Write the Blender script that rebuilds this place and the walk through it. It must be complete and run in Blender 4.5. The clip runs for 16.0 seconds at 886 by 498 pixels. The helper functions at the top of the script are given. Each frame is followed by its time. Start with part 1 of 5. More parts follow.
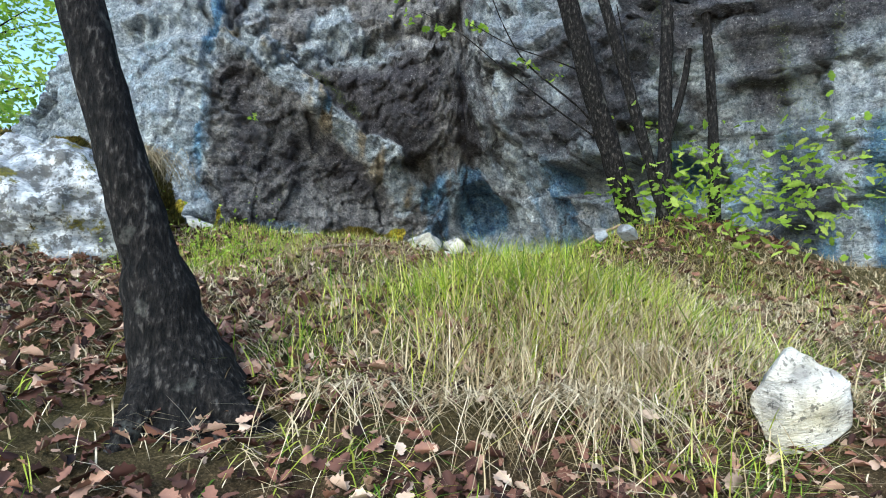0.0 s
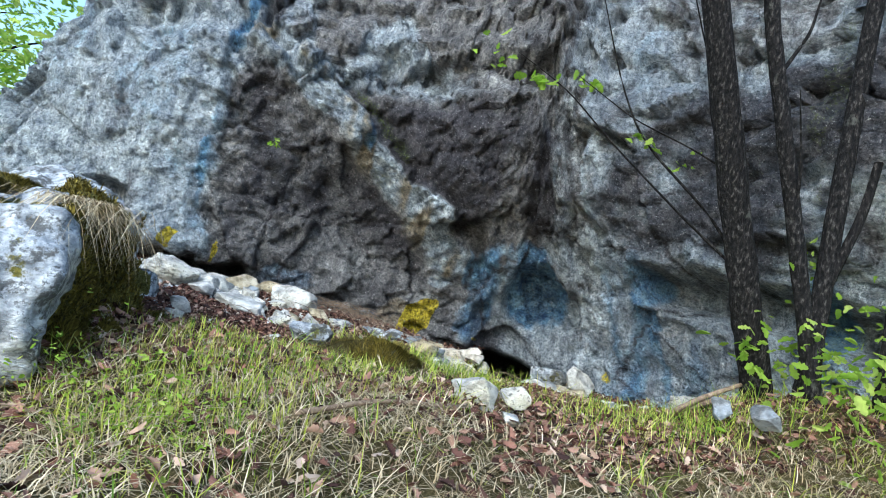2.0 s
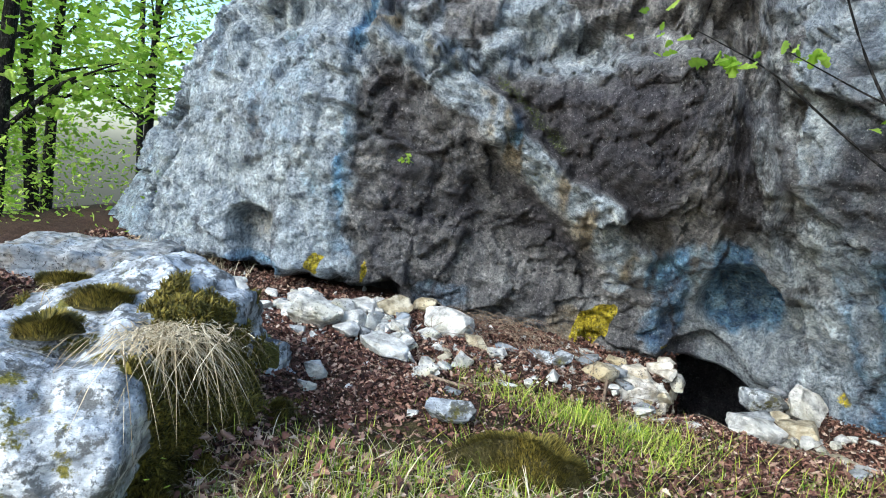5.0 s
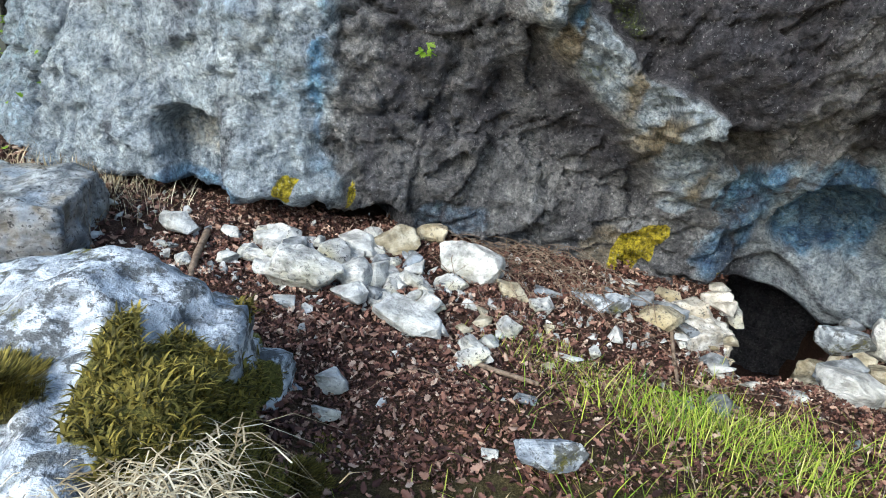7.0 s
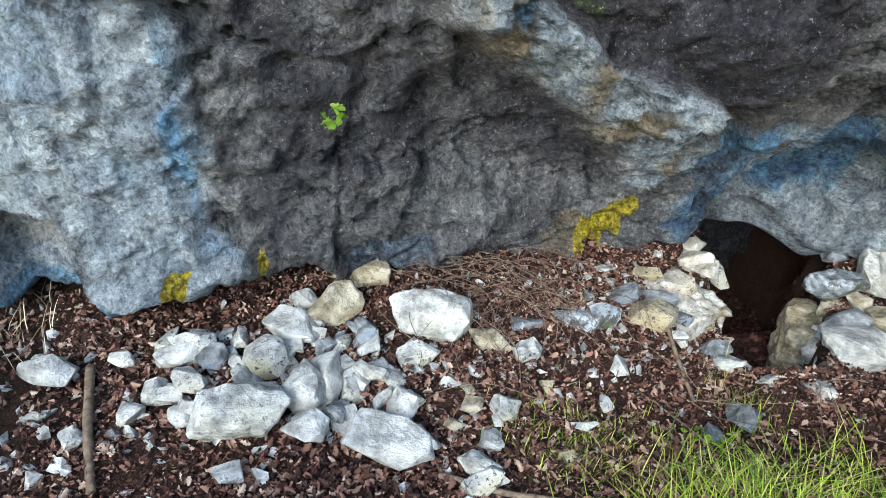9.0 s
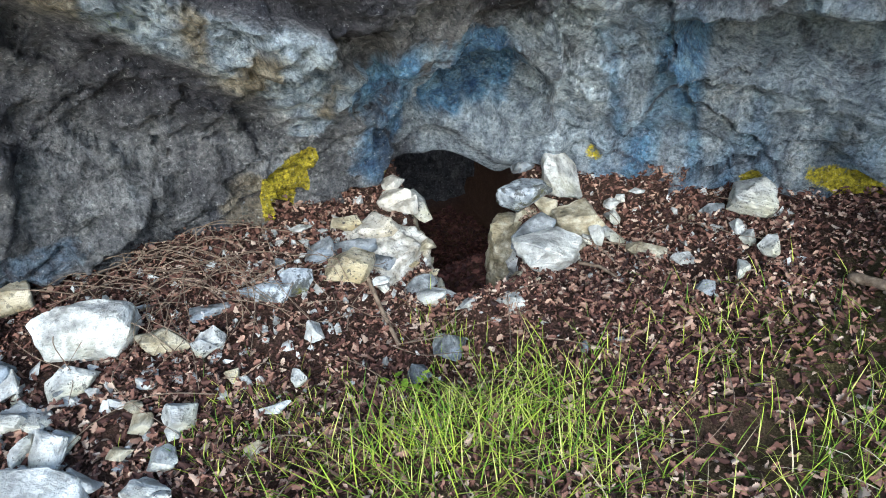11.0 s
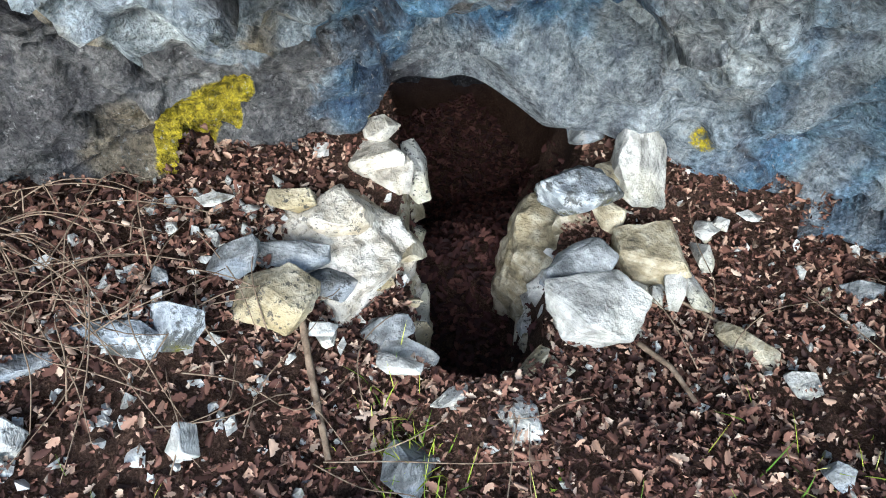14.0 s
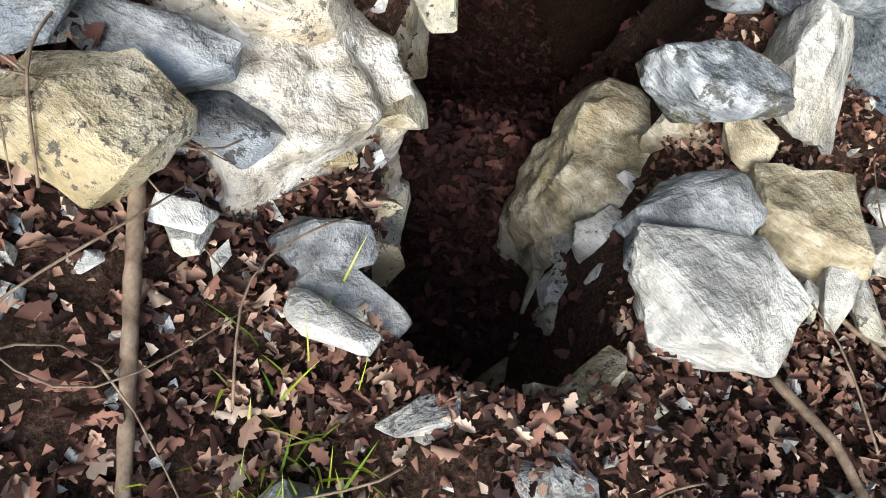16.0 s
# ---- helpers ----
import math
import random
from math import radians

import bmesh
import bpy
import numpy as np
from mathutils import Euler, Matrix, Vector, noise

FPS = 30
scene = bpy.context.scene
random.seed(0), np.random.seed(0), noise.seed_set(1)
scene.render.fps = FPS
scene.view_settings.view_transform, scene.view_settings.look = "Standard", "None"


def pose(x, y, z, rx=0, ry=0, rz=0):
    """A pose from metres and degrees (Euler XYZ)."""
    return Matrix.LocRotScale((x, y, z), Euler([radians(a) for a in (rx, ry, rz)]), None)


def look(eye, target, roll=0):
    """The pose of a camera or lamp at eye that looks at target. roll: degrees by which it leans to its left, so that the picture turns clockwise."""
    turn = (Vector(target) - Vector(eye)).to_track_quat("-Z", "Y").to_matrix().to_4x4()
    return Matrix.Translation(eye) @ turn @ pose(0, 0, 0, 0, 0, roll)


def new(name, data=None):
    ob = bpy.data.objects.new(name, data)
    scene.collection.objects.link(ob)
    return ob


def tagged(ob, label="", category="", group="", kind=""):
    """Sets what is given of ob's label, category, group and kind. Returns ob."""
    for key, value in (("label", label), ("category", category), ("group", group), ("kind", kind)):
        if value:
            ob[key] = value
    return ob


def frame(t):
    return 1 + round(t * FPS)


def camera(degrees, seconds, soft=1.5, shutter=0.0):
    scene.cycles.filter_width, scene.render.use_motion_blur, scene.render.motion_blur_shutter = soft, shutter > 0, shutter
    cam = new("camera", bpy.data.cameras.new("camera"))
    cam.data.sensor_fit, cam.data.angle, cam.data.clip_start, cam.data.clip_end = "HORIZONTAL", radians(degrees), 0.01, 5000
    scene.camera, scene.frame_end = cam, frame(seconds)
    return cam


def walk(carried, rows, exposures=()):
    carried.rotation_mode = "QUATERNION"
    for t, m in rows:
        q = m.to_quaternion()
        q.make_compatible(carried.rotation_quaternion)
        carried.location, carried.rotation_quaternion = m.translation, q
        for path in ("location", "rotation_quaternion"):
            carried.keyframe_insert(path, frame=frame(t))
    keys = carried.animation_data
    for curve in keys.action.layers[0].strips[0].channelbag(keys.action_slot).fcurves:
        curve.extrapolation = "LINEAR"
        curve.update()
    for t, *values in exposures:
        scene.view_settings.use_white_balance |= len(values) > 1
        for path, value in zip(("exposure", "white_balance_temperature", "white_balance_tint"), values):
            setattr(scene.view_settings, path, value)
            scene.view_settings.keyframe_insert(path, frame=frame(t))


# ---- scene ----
cam = camera(69.0, 16.0, soft=1.0)

# seconds, eye x y z, turn rx ry rz
PATH = [
    (0, -1.370, -5.782, 0.008, 92.83, -1.31, -11.72),
    (0.5, -1.488, -5.326, 0.117, 98.69, -7.77, -9.81),
    (0.8, -1.567, -4.903, 0.230, 97.46, -3.81, -10.06),
    (1, -1.585, -4.695, 0.504, 95.03, -2.95, -8.80),
    (1.5, -1.706, -4.501, 0.662, 93.18, -7.13, -10.75),
    (2, -1.407, -4.469, 0.680, 93.36, -11.09, -10.67),
    (2.5, -0.944, -4.587, 1.009, 88.44, -8.50, -6.86),
    (3, -0.826, -4.366, 1.118, 89.65, -4.99, 1.83),
    (3.5, -0.751, -4.246, 1.322, 81.19, -10.11, 5.97),
    (4, -0.728, -4.101, 1.304, 83.41, -9.31, 12.37),
    (6.3, -1.982, -2.933, 1.433, 80.38, -0.85, -2.56),
    (6.5, -1.985, -2.761, 1.426, 76.18, -2.52, -0.98),
    (7, -1.908, -2.603, 1.580, 70.49, -5.65, -0.92),
    (7.5, -2.123, -2.232, 1.576, 68.28, 5.82, -3.67),
    (8, -2.147, -2.053, 1.681, 66.90, 6.31, -5.40),
    (8.5, -2.034, -1.747, 2.017, 61.14, 4.57, -12.47),
    (9, -2.032, -1.623, 2.081, 59.19, 2.62, -14.26),
    (9.5, -1.715, -1.705, 2.025, 60.66, 7.69, -19.77),
    (10, -1.475, -1.772, 1.986, 57.40, 7.44, -28.01),
    (10.2, -1.470, -1.796, 2.011, 56.68, 6.52, -30.54),
    (12.3, -1.194, -1.303, 1.800, 51.33, 3.14, -37.59),
    (12.5, -1.129, -1.276, 1.803, 51.53, 4.02, -37.44),
    (13, -0.852, -1.052, 1.784, 45.60, 7.18, -35.52),
    (13.5, -0.724, -0.776, 1.846, 41.50, 3.93, -31.11),
    (14, -0.648, -0.460, 1.733, 36.92, -3.76, -27.57),
    (14.5, -0.591, -0.245, 1.578, 33.27, -9.37, -20.31),
    (15, -0.461, -0.084, 1.288, 30.04, -13.45, -8.88),
    (15.5, -0.450, -0.013, 1.000, 26.58, -14.14, -14.44),
    (16, -0.435, 0.008, 0.888, 28.20, -15.09, -18.18),
]
EXPOSURES = [(0.0, 1.15, 5300, 3), (2.0, 1.2, 5200, 4), (4.2, 1.36, 5300, 5), (6.5, 1.3, 5500, 5), (10.0, 1.2, 5250, 3), (13.0, 1.76, 5200, 3), (15.0, 1.42, 5600, 6), (16.0, 1.5, 5800, 7)]
walk(cam, [(r[0], pose(*r[1:])) for r in PATH], EXPOSURES)

# ---- light: bright overcast spring sky, open to the left and behind ----
world = bpy.data.worlds.new("world")
scene.world = world
world.use_nodes = True
wn = world.node_tree
sky = wn.nodes.new("ShaderNodeTexSky")
sky.sky_type = "NISHITA"
sky.sun_disc = False
sky.sun_elevation = radians(32)
sky.sun_rotation = radians(215)
sky.air_density, sky.dust_density = 1.2, 2.5
wn.links.new(sky.outputs[0], wn.nodes["Background"].inputs[0])
wn.nodes["Background"].inputs[1].default_value = 0.15
sun = new("sun", bpy.data.lights.new("sun", "SUN"))
sun.data.energy, sun.data.angle, sun.data.color = 1.2, radians(30), (1.0, 0.95, 0.87)
sun.matrix_world = look((-6, -9, 6.8), (0, 0, 0))


# ---- numeric noise ----
def hash3(i, j, k, seed):
    n = (i * 374761393 + j * 668265263 + k * 2147483647 + seed * 1274126177) & 0xFFFFFFFF
    n = ((n ^ (n >> 13)) * 1274126177) & 0xFFFFFFFF
    n = ((n ^ (n >> 16)) * 2246822519) & 0xFFFFFFFF
    return ((n ^ (n >> 15)) & 0xFFFFFF) / float(0xFFFFFF)


def vnoise(x, y, z, seed=0):
    xi, yi, zi = np.floor(x), np.floor(y), np.floor(z)
    fx, fy, fz = x - xi, y - yi, z - zi
    fx, fy, fz = [v * v * (3 - 2 * v) for v in (fx, fy, fz)]
    a, b, c = [v.astype(np.int64) for v in (xi, yi, zi)]
    out = 0
    for di in (0, 1):
        for dj in (0, 1):
            for dk in (0, 1):
                w = (fx if di else 1 - fx) * (fy if dj else 1 - fy) * (fz if dk else 1 - fz)
                out = out + w * hash3(a + di, b + dj, c + dk, seed)
    return out * 2 - 1


def fbm(x, y, z, octaves=4, seed=0):
    out, amp = 0, 1.0
    for o in range(octaves):
        out = out + amp * vnoise(x, y, z, seed + o * 17)
        x, y, z, amp = x * 2.03 + 3.1, y * 2.03 + 1.7, z * 2.03 + 5.3, amp * 0.5
    return out


def ridged(x, y, z, octaves=4, seed=0):
    out, amp = 0, 1.0
    for o in range(octaves):
        out = out + amp * (1 - 2 * np.abs(vnoise(x, y, z, seed + o * 13)))
        x, y, z, amp = x * 2.1 + 1.3, y * 2.1 + 4.7, z * 2.1 + 2.9, amp * 0.5
    return out


def facets(x, z, seed=0):
    """Flat tilted fracture planes, one for each cell of a jittered grid, and how near a joint is."""
    xi, zi = np.floor(x).astype(np.int64), np.floor(z).astype(np.int64)
    best, second, value = np.full(x.shape, 9.0), np.full(x.shape, 9.0), np.zeros(x.shape)
    for di in (-1, 0, 1):
        for dj in (-1, 0, 1):
            i, j = xi + di, zi + dj
            cx, cz = i + hash3(i, j, 0 * i, seed), j + hash3(i, j, 0 * i + 1, seed)
            d = np.hypot(x - cx, z - cz)
            h = hash3(i, j, 0 * i + 2, seed) * 2 - 1
            h = h + (hash3(i, j, 0 * i + 3, seed) - 0.5) * 1.8 * (x - cx) + (hash3(i, j, 0 * i + 4, seed) - 0.6) * 1.8 * (z - cz)
            closer = d < best
            second = np.where(closer, best, np.minimum(second, d))
            value = np.where(closer, h, value)
            best = np.minimum(best, d)
    return value, second - best


def smooth(v, lo, hi):
    v = np.clip((v - lo) / (hi - lo), 0, 1)
    return v * v * (3 - 2 * v)


def oval(x, z, cx, cz, rx, rz, turn=0.0, soft=0.5):
    """1 inside a turned ellipse, falling to 0 at its rim."""
    c, s = math.cos(radians(turn)), math.sin(radians(turn))
    u, v = ((x - cx) * c + (z - cz) * s) / rx, (-(x - cx) * s + (z - cz) * c) / rz
    return 1 - smooth(np.sqrt(u * u + v * v), 1 - soft, 1)


def capsule(x, z, ax, az, bx, bz):
    """Distance from a segment, and the share of the way along it."""
    dx, dz = bx - ax, bz - az
    t = np.clip(((x - ax) * dx + (z - az) * dz) / (dx * dx + dz * dz), 0, 1)
    return np.hypot(x - ax - t * dx, z - az - t * dz), t


def grid_steps(spans):
    """Positions along an axis: spans of (start, end, step)."""
    out = []
    for a, b, step in spans:
        out.extend(np.arange(a, b - 1e-6, step))
    return np.array(out + [spans[-1][1]])


# ---- materials ----
class Mat:
    """A node material with short names for the nodes used here."""

    def __init__(self, name, rough=0.85, spec=0.3):
        self.m = bpy.data.materials.new(name)
        self.m.use_nodes = True
        self.t = self.m.node_tree
        self.b = self.t.nodes["Principled BSDF"]
        self.b.inputs["Roughness"].default_value = rough
        self.b.inputs["Specular IOR Level"].default_value = spec

    def node(self, kind, **values):
        n = self.t.nodes.new(kind)
        for key, v in values.items():
            n.inputs[key.replace("_", " ")].default_value = v
        return n

    def link(self, a, b):
        self.t.links.new(a, b)

    def coords(self):
        return self.node("ShaderNodeTexCoord").outputs["Object"]

    def noise(self, scale, detail=4.0, rough=0.6, coords=None):
        n = self.node("ShaderNodeTexNoise", Scale=scale, Detail=detail, Roughness=rough)
        self.link(coords or self.coords(), n.inputs["Vector"])
        return n.outputs["Fac"]

    def ramp(self, fac, *stops):
        n = self.node("ShaderNodeValToRGB")
        e = n.color_ramp.elements
        while len(e) < len(stops):
            e.new(0.5)
        for el, (p, c) in zip(e, stops):
            el.position = p
            el.color = (*c, 1) if len(c) == 3 else c
        self.link(fac, n.inputs["Fac"])
        return n.outputs["Color"]

    def mix(self, fac, a, b, how="MIX"):
        n = self.node("ShaderNodeMix")
        n.data_type, n.blend_type = "RGBA", how
        for sock, v in ((n.inputs[0], fac), (n.inputs[6], a), (n.inputs[7], b)):
            if isinstance(v, (int, float)):
                sock.default_value = v
            elif isinstance(v, tuple):
                sock.default_value = (*v, 1)
            else:
                self.link(v, sock)
        return n.outputs[2]

    def math(self, how, a, b=0.0):
        n = self.node("ShaderNodeMath")
        n.operation = how
        for sock, v in ((n.inputs[0], a), (n.inputs[1], b)):
            if isinstance(v, (int, float)):
                sock.default_value = v
            else:
                self.link(v, sock)
        return n.outputs[0]

    def attr(self, name):
        n = self.node("ShaderNodeAttribute")
        n.attribute_name = name
        return n.outputs["Fac"]

    def bump(self, height, strength=0.5, distance=0.01):
        n = self.node("ShaderNodeBump", Strength=strength, Distance=distance)
        self.link(height, n.inputs["Height"])
        self.link(n.outputs[0], self.b.inputs["Normal"])

    def colour(self, c):
        if isinstance(c, tuple):
            self.b.inputs["Base Color"].default_value = (*c, 1)
        else:
            self.link(c, self.b.inputs["Base Color"])
        return self.m


def cliff_material():
    m = Mat("limestone_cliff", 0.9, 0.2)
    mid, fine, grit = m.noise(8, 8, 0.68), m.noise(42, 6, 0.72), m.noise(150, 4, 0.7)
    grey = m.ramp(mid, (0.30, (0.095, 0.09, 0.092)), (0.47, (0.225, 0.215, 0.21)), (0.62, (0.39, 0.375, 0.36)), (0.74, (0.50, 0.485, 0.465)))
    pale = m.ramp(mid, (0.32, (0.20, 0.23, 0.27)), (0.48, (0.45, 0.50, 0.54)), (0.66, (0.71, 0.75, 0.76)))
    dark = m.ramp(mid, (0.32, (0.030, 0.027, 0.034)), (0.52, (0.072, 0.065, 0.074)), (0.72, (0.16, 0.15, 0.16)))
    blue = m.ramp(mid, (0.32, (0.06, 0.12, 0.26)), (0.5, (0.18, 0.33, 0.51)), (0.68, (0.40, 0.60, 0.73)))
    yellow = m.ramp(fine, (0.32, (0.30, 0.22, 0.02)), (0.6, (0.62, 0.50, 0.03)))
    tan = m.ramp(mid, (0.32, (0.22, 0.17, 0.11)), (0.65, (0.50, 0.43, 0.31)))
    green = m.ramp(fine, (0.35, (0.025, 0.04, 0.010)), (0.65, (0.09, 0.11, 0.025)))

    def rag(name, lo, hi, noise=None, much=1.1):
        """A mask's edge broken up by the rock's grain."""
        v = m.math("ADD", m.attr(name), m.math("MULTIPLY", m.math("SUBTRACT", noise or mid, 0.5), much))
        n = m.node("ShaderNodeMapRange")
        n.inputs[1].default_value, n.inputs[2].default_value = lo, hi
        m.link(v, n.inputs[0])
        return n.outputs[0]

    c = m.mix(rag("pale", 0.35, 0.75), grey, pale)
    c = m.mix(rag("tan", 0.35, 0.8), c, tan)
    c = m.mix(rag("blue", 0.35, 0.75), c, blue)
    # dark streaks, and the shade painted into the cliff's recesses
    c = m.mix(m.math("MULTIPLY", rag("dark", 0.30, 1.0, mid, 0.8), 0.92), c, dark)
    c = m.mix(rag("moss", 0.45, 0.7, fine), c, green)
    c = m.mix(rag("yellow", 0.35, 0.55, fine, 0.9), c, yellow)
    c = m.mix(m.ramp(m.noise(60, 4, 0.65), (0.61, (0, 0, 0)), (0.66, (0.5, 0.5, 0.5))), c, (0.62, 0.62, 0.60))
    mp = m.node("ShaderNodeMapping", Scale=(1, 1, 0.12))
    m.link(m.coords(), mp.inputs["Vector"])
    streak = m.noise(13, 6, 0.65, mp.outputs[0])
    c = m.mix(0.75, c, m.ramp(streak, (0.36, (0.50, 0.52, 0.58)), (0.52, (1, 1, 1)), (0.68, (1.28, 1.27, 1.25))), "MULTIPLY")
    c = m.mix(0.8, c, m.ramp(fine, (0.36, (0.26, 0.30, 0.31)), (0.5, (0.97, 0.97, 0.97)), (0.66, (1.6, 1.6, 1.58))), "MULTIPLY")
    c = m.mix(0.42, c, m.ramp(grit, (0.35, (0.55, 0.55, 0.55)), (0.65, (1.4, 1.4, 1.4))), "MULTIPLY")
    warp = m.node("ShaderNodeVectorMath")
    warp.operation = "ADD"
    bend = m.node("ShaderNodeTexNoise", Scale=5.0, Detail=5.0)
    m.link(m.coords(), bend.inputs["Vector"])
    m.link(m.coords(), warp.inputs[0])
    m.link(bend.outputs["Color"], warp.inputs[1])
    cell = m.node("ShaderNodeTexVoronoi", Scale=3.2)
    cell.feature = "DISTANCE_TO_EDGE"
    m.link(warp.outputs[0], cell.inputs["Vector"])
    crack = m.ramp(cell.outputs["Distance"], (0.0, (0.30, 0.30, 0.32)), (0.022, (1, 1, 1)))
    c = m.mix(m.ramp(m.noise(2.2, 3), (0.42, (0, 0, 0)), (0.58, (0.8, 0.8, 0.8))), c, m.mix(1.0, c, crack, "MULTIPLY"))
    m.bump(m.math("ADD", m.math("MULTIPLY", grit, 0.3), m.math("ADD", m.math("MULTIPLY", fine, 1.2), m.math("MULTIPLY", mid, 2.6))), 1.0, 0.055)
    return m.colour(c)


def stone_material(name, lo, hi, stain=(0.30, 0.21, 0.09), amount=0.35, moss=0.0, blue=0.0):
    m = Mat(name, 0.88, 0.25)
    oi = m.node("ShaderNodeObjectInfo").outputs["Random"]
    mid, fine, big = m.noise(14, 5), m.noise(90, 5, 0.7), m.noise(4, 3)
    mp = m.node("ShaderNodeMapping", Scale=(1, 0.7, 2.6), Rotation=(0.35, 0.3, 0))
    m.link(m.coords(), mp.inputs["Vector"])
    bed = m.noise(7, 6, 0.7, mp.outputs[0])
    c = m.ramp(m.math("ADD", m.math("MULTIPLY", mid, 0.6), m.math("MULTIPLY", bed, 0.4)), (0.36, tuple(v * 0.55 for v in lo)), (0.45, lo), (0.58, hi))
    c = m.mix(m.math("MULTIPLY", m.ramp(big, (0.45, (0, 0, 0)), (0.65, (1, 1, 1))), m.math("MULTIPLY", oi, amount * 1.8)), c, stain)
    if blue:
        c = m.mix(m.ramp(m.noise(5, 3), (0.5, (0, 0, 0)), (0.6, (blue, blue, blue))), c, (0.22, 0.27, 0.33))
    c = m.mix(m.math("MULTIPLY", m.ramp(m.noise(44, 5, 0.72), (0.565, (0, 0, 0)), (0.60, (1, 1, 1))), m.math("MULTIPLY", oi, 1.0)), c, (0.05, 0.047, 0.045))
    if moss:
        c = m.mix(m.ramp(m.noise(4.5, 10, 0.72), (0.68 - moss * 0.2, (0, 0, 0)), (0.72 - moss * 0.2, (1, 1, 1))), c,
                  m.ramp(fine, (0.3, (0.05, 0.055, 0.012)), (0.7, (0.20, 0.17, 0.03))))
    if moss:
        c = m.mix(m.ramp(m.noise(11, 9, 0.75), (0.50, (0, 0, 0)), (0.56, (0.9, 0.9, 0.9))), c, (0.085, 0.085, 0.08))
    if moss:
        shag = m.math("ADD", m.attr("moss"), m.math("MULTIPLY", m.math("SUBTRACT", mid, 0.5), 0.9))
        c = m.mix(m.ramp(shag, (0.42, (0, 0, 0)), (0.56, (1, 1, 1))), c, m.ramp(fine, (0.3, (0.03, 0.032, 0.008)), (0.7, (0.17, 0.15, 0.03))))
    c = m.mix(0.22, c, m.ramp(fine, (0.33, (0.5, 0.5, 0.5)), (0.66, (1.3, 1.3, 1.3))), "MULTIPLY")
    m.bump(m.math("ADD", m.math("MULTIPLY", fine, 0.18), m.math("ADD", m.math("MULTIPLY", mid, 1.2), m.math("MULTIPLY", bed, 2.2))), 1.0, 0.014)
    return m.colour(c)


def soil_material():
    m = Mat("leafy_soil", 0.95, 0.15)
    mid, fine, big = m.noise(11, 6), m.noise(120, 5, 0.75), m.noise(1.3, 4)
    litter = m.ramp(fine, (0.3, (0.018, 0.010, 0.007)), (0.5, (0.065, 0.036, 0.024)), (0.72, (0.20, 0.125, 0.085)))
    turf = m.ramp(fine, (0.3, (0.035, 0.032, 0.010)), (0.55, (0.11, 0.105, 0.03)), (0.75, (0.28, 0.23, 0.10)))
    c = m.mix(m.attr("turf"), litter, turf)
    c = m.mix(0.5, c, m.ramp(mid, (0.3, (0.6, 0.6, 0.6)), (0.7, (1.35, 1.35, 1.35))), "MULTIPLY")
    m.bump(m.math("ADD", fine, m.math("MULTIPLY", mid, 2)), 0.9, 0.02)
    return m.colour(c)


def bark_material():
    m = Mat("dark_bark", 0.92, 0.2)
    tc = m.coords()
    mp = m.node("ShaderNodeMapping", Scale=(1, 1, 0.4))
    m.link(tc, mp.inputs["Vector"])
    rib = m.noise(70, 5, 0.6, mp.outputs[0])
    c = m.ramp(rib, (0.40, (0.003, 0.003, 0.003)), (0.56, (0.016, 0.014, 0.013)), (0.70, (0.09, 0.083, 0.075)))
    c = m.mix(m.ramp(m.noise(9, 4), (0.64, (0, 0, 0)), (0.72, (0.6, 0.6, 0.6))), c, (0.11, 0.11, 0.095))
    m.bump(rib, 1.0, 0.02)
    return m.colour(c)


def island_material(name, *stops, rough=0.75, translucent=0.0):
    """Leaves and blades: a colour for each by its own chance."""
    m = Mat(name, rough, 0.25)
    g = m.node("ShaderNodeNewGeometry").outputs["Random Per Island"]
    c = m.ramp(g, *stops)
    c = m.mix(0.4, c, m.ramp(m.noise(45, 3), (0.3, (0.6, 0.6, 0.6)), (0.7, (1.3, 1.3, 1.3))), "MULTIPLY")
    m.colour(c)
    if translucent:
        tr = m.node("ShaderNodeBsdfTranslucent")
        m.link(c, tr.inputs["Color"])
        mx = m.node("ShaderNodeMixShader", Fac=translucent)
        m.link(m.b.outputs[0], mx.inputs[1])
        m.link(tr.outputs[0], mx.inputs[2])
        m.link(mx.outputs[0], m.t.nodes["Material Output"].inputs["Surface"])
    return m.m


CLIFF = cliff_material()
WHITE_STONE = stone_material("pale_limestone", (0.40, 0.385, 0.35), (0.72, 0.70, 0.65), (0.42, 0.37, 0.20), 0.45)
TAN_STONE = stone_material("ochre_limestone", (0.30, 0.25, 0.16), (0.60, 0.54, 0.41), (0.40, 0.31, 0.15), 0.5)
CREAM_STONE = stone_material("cream_limestone", (0.46, 0.41, 0.33), (0.76, 0.72, 0.64), (0.50, 0.38, 0.20), 0.35)
GREY_STONE = stone_material("grey_limestone", (0.15, 0.155, 0.155), (0.40, 0.405, 0.40), amount=0.2, blue=0.5)
MOSSY_STONE = stone_material("mossy_limestone", (0.26, 0.28, 0.30), (0.66, 0.68, 0.69), amount=0.1, moss=0.6, blue=0.2)
SOIL = soil_material()
BARK = bark_material()
DEAD_LEAF = island_material("dead_leaf", (0.0, (0.022, 0.011, 0.009)), (0.35, (0.095, 0.042, 0.030)), (0.7, (0.25, 0.125, 0.085)), (0.9, (0.40, 0.26, 0.18)), (1.0, (0.58, 0.45, 0.34)))
# reddish dead leaves with the hollow's shade put into their colour
SHADED_LEAF = island_material("shaded_leaf", (0.0, (0.020, 0.008, 0.008)), (0.6, (0.07, 0.026, 0.023)), (1.0, (0.15, 0.065, 0.05)))
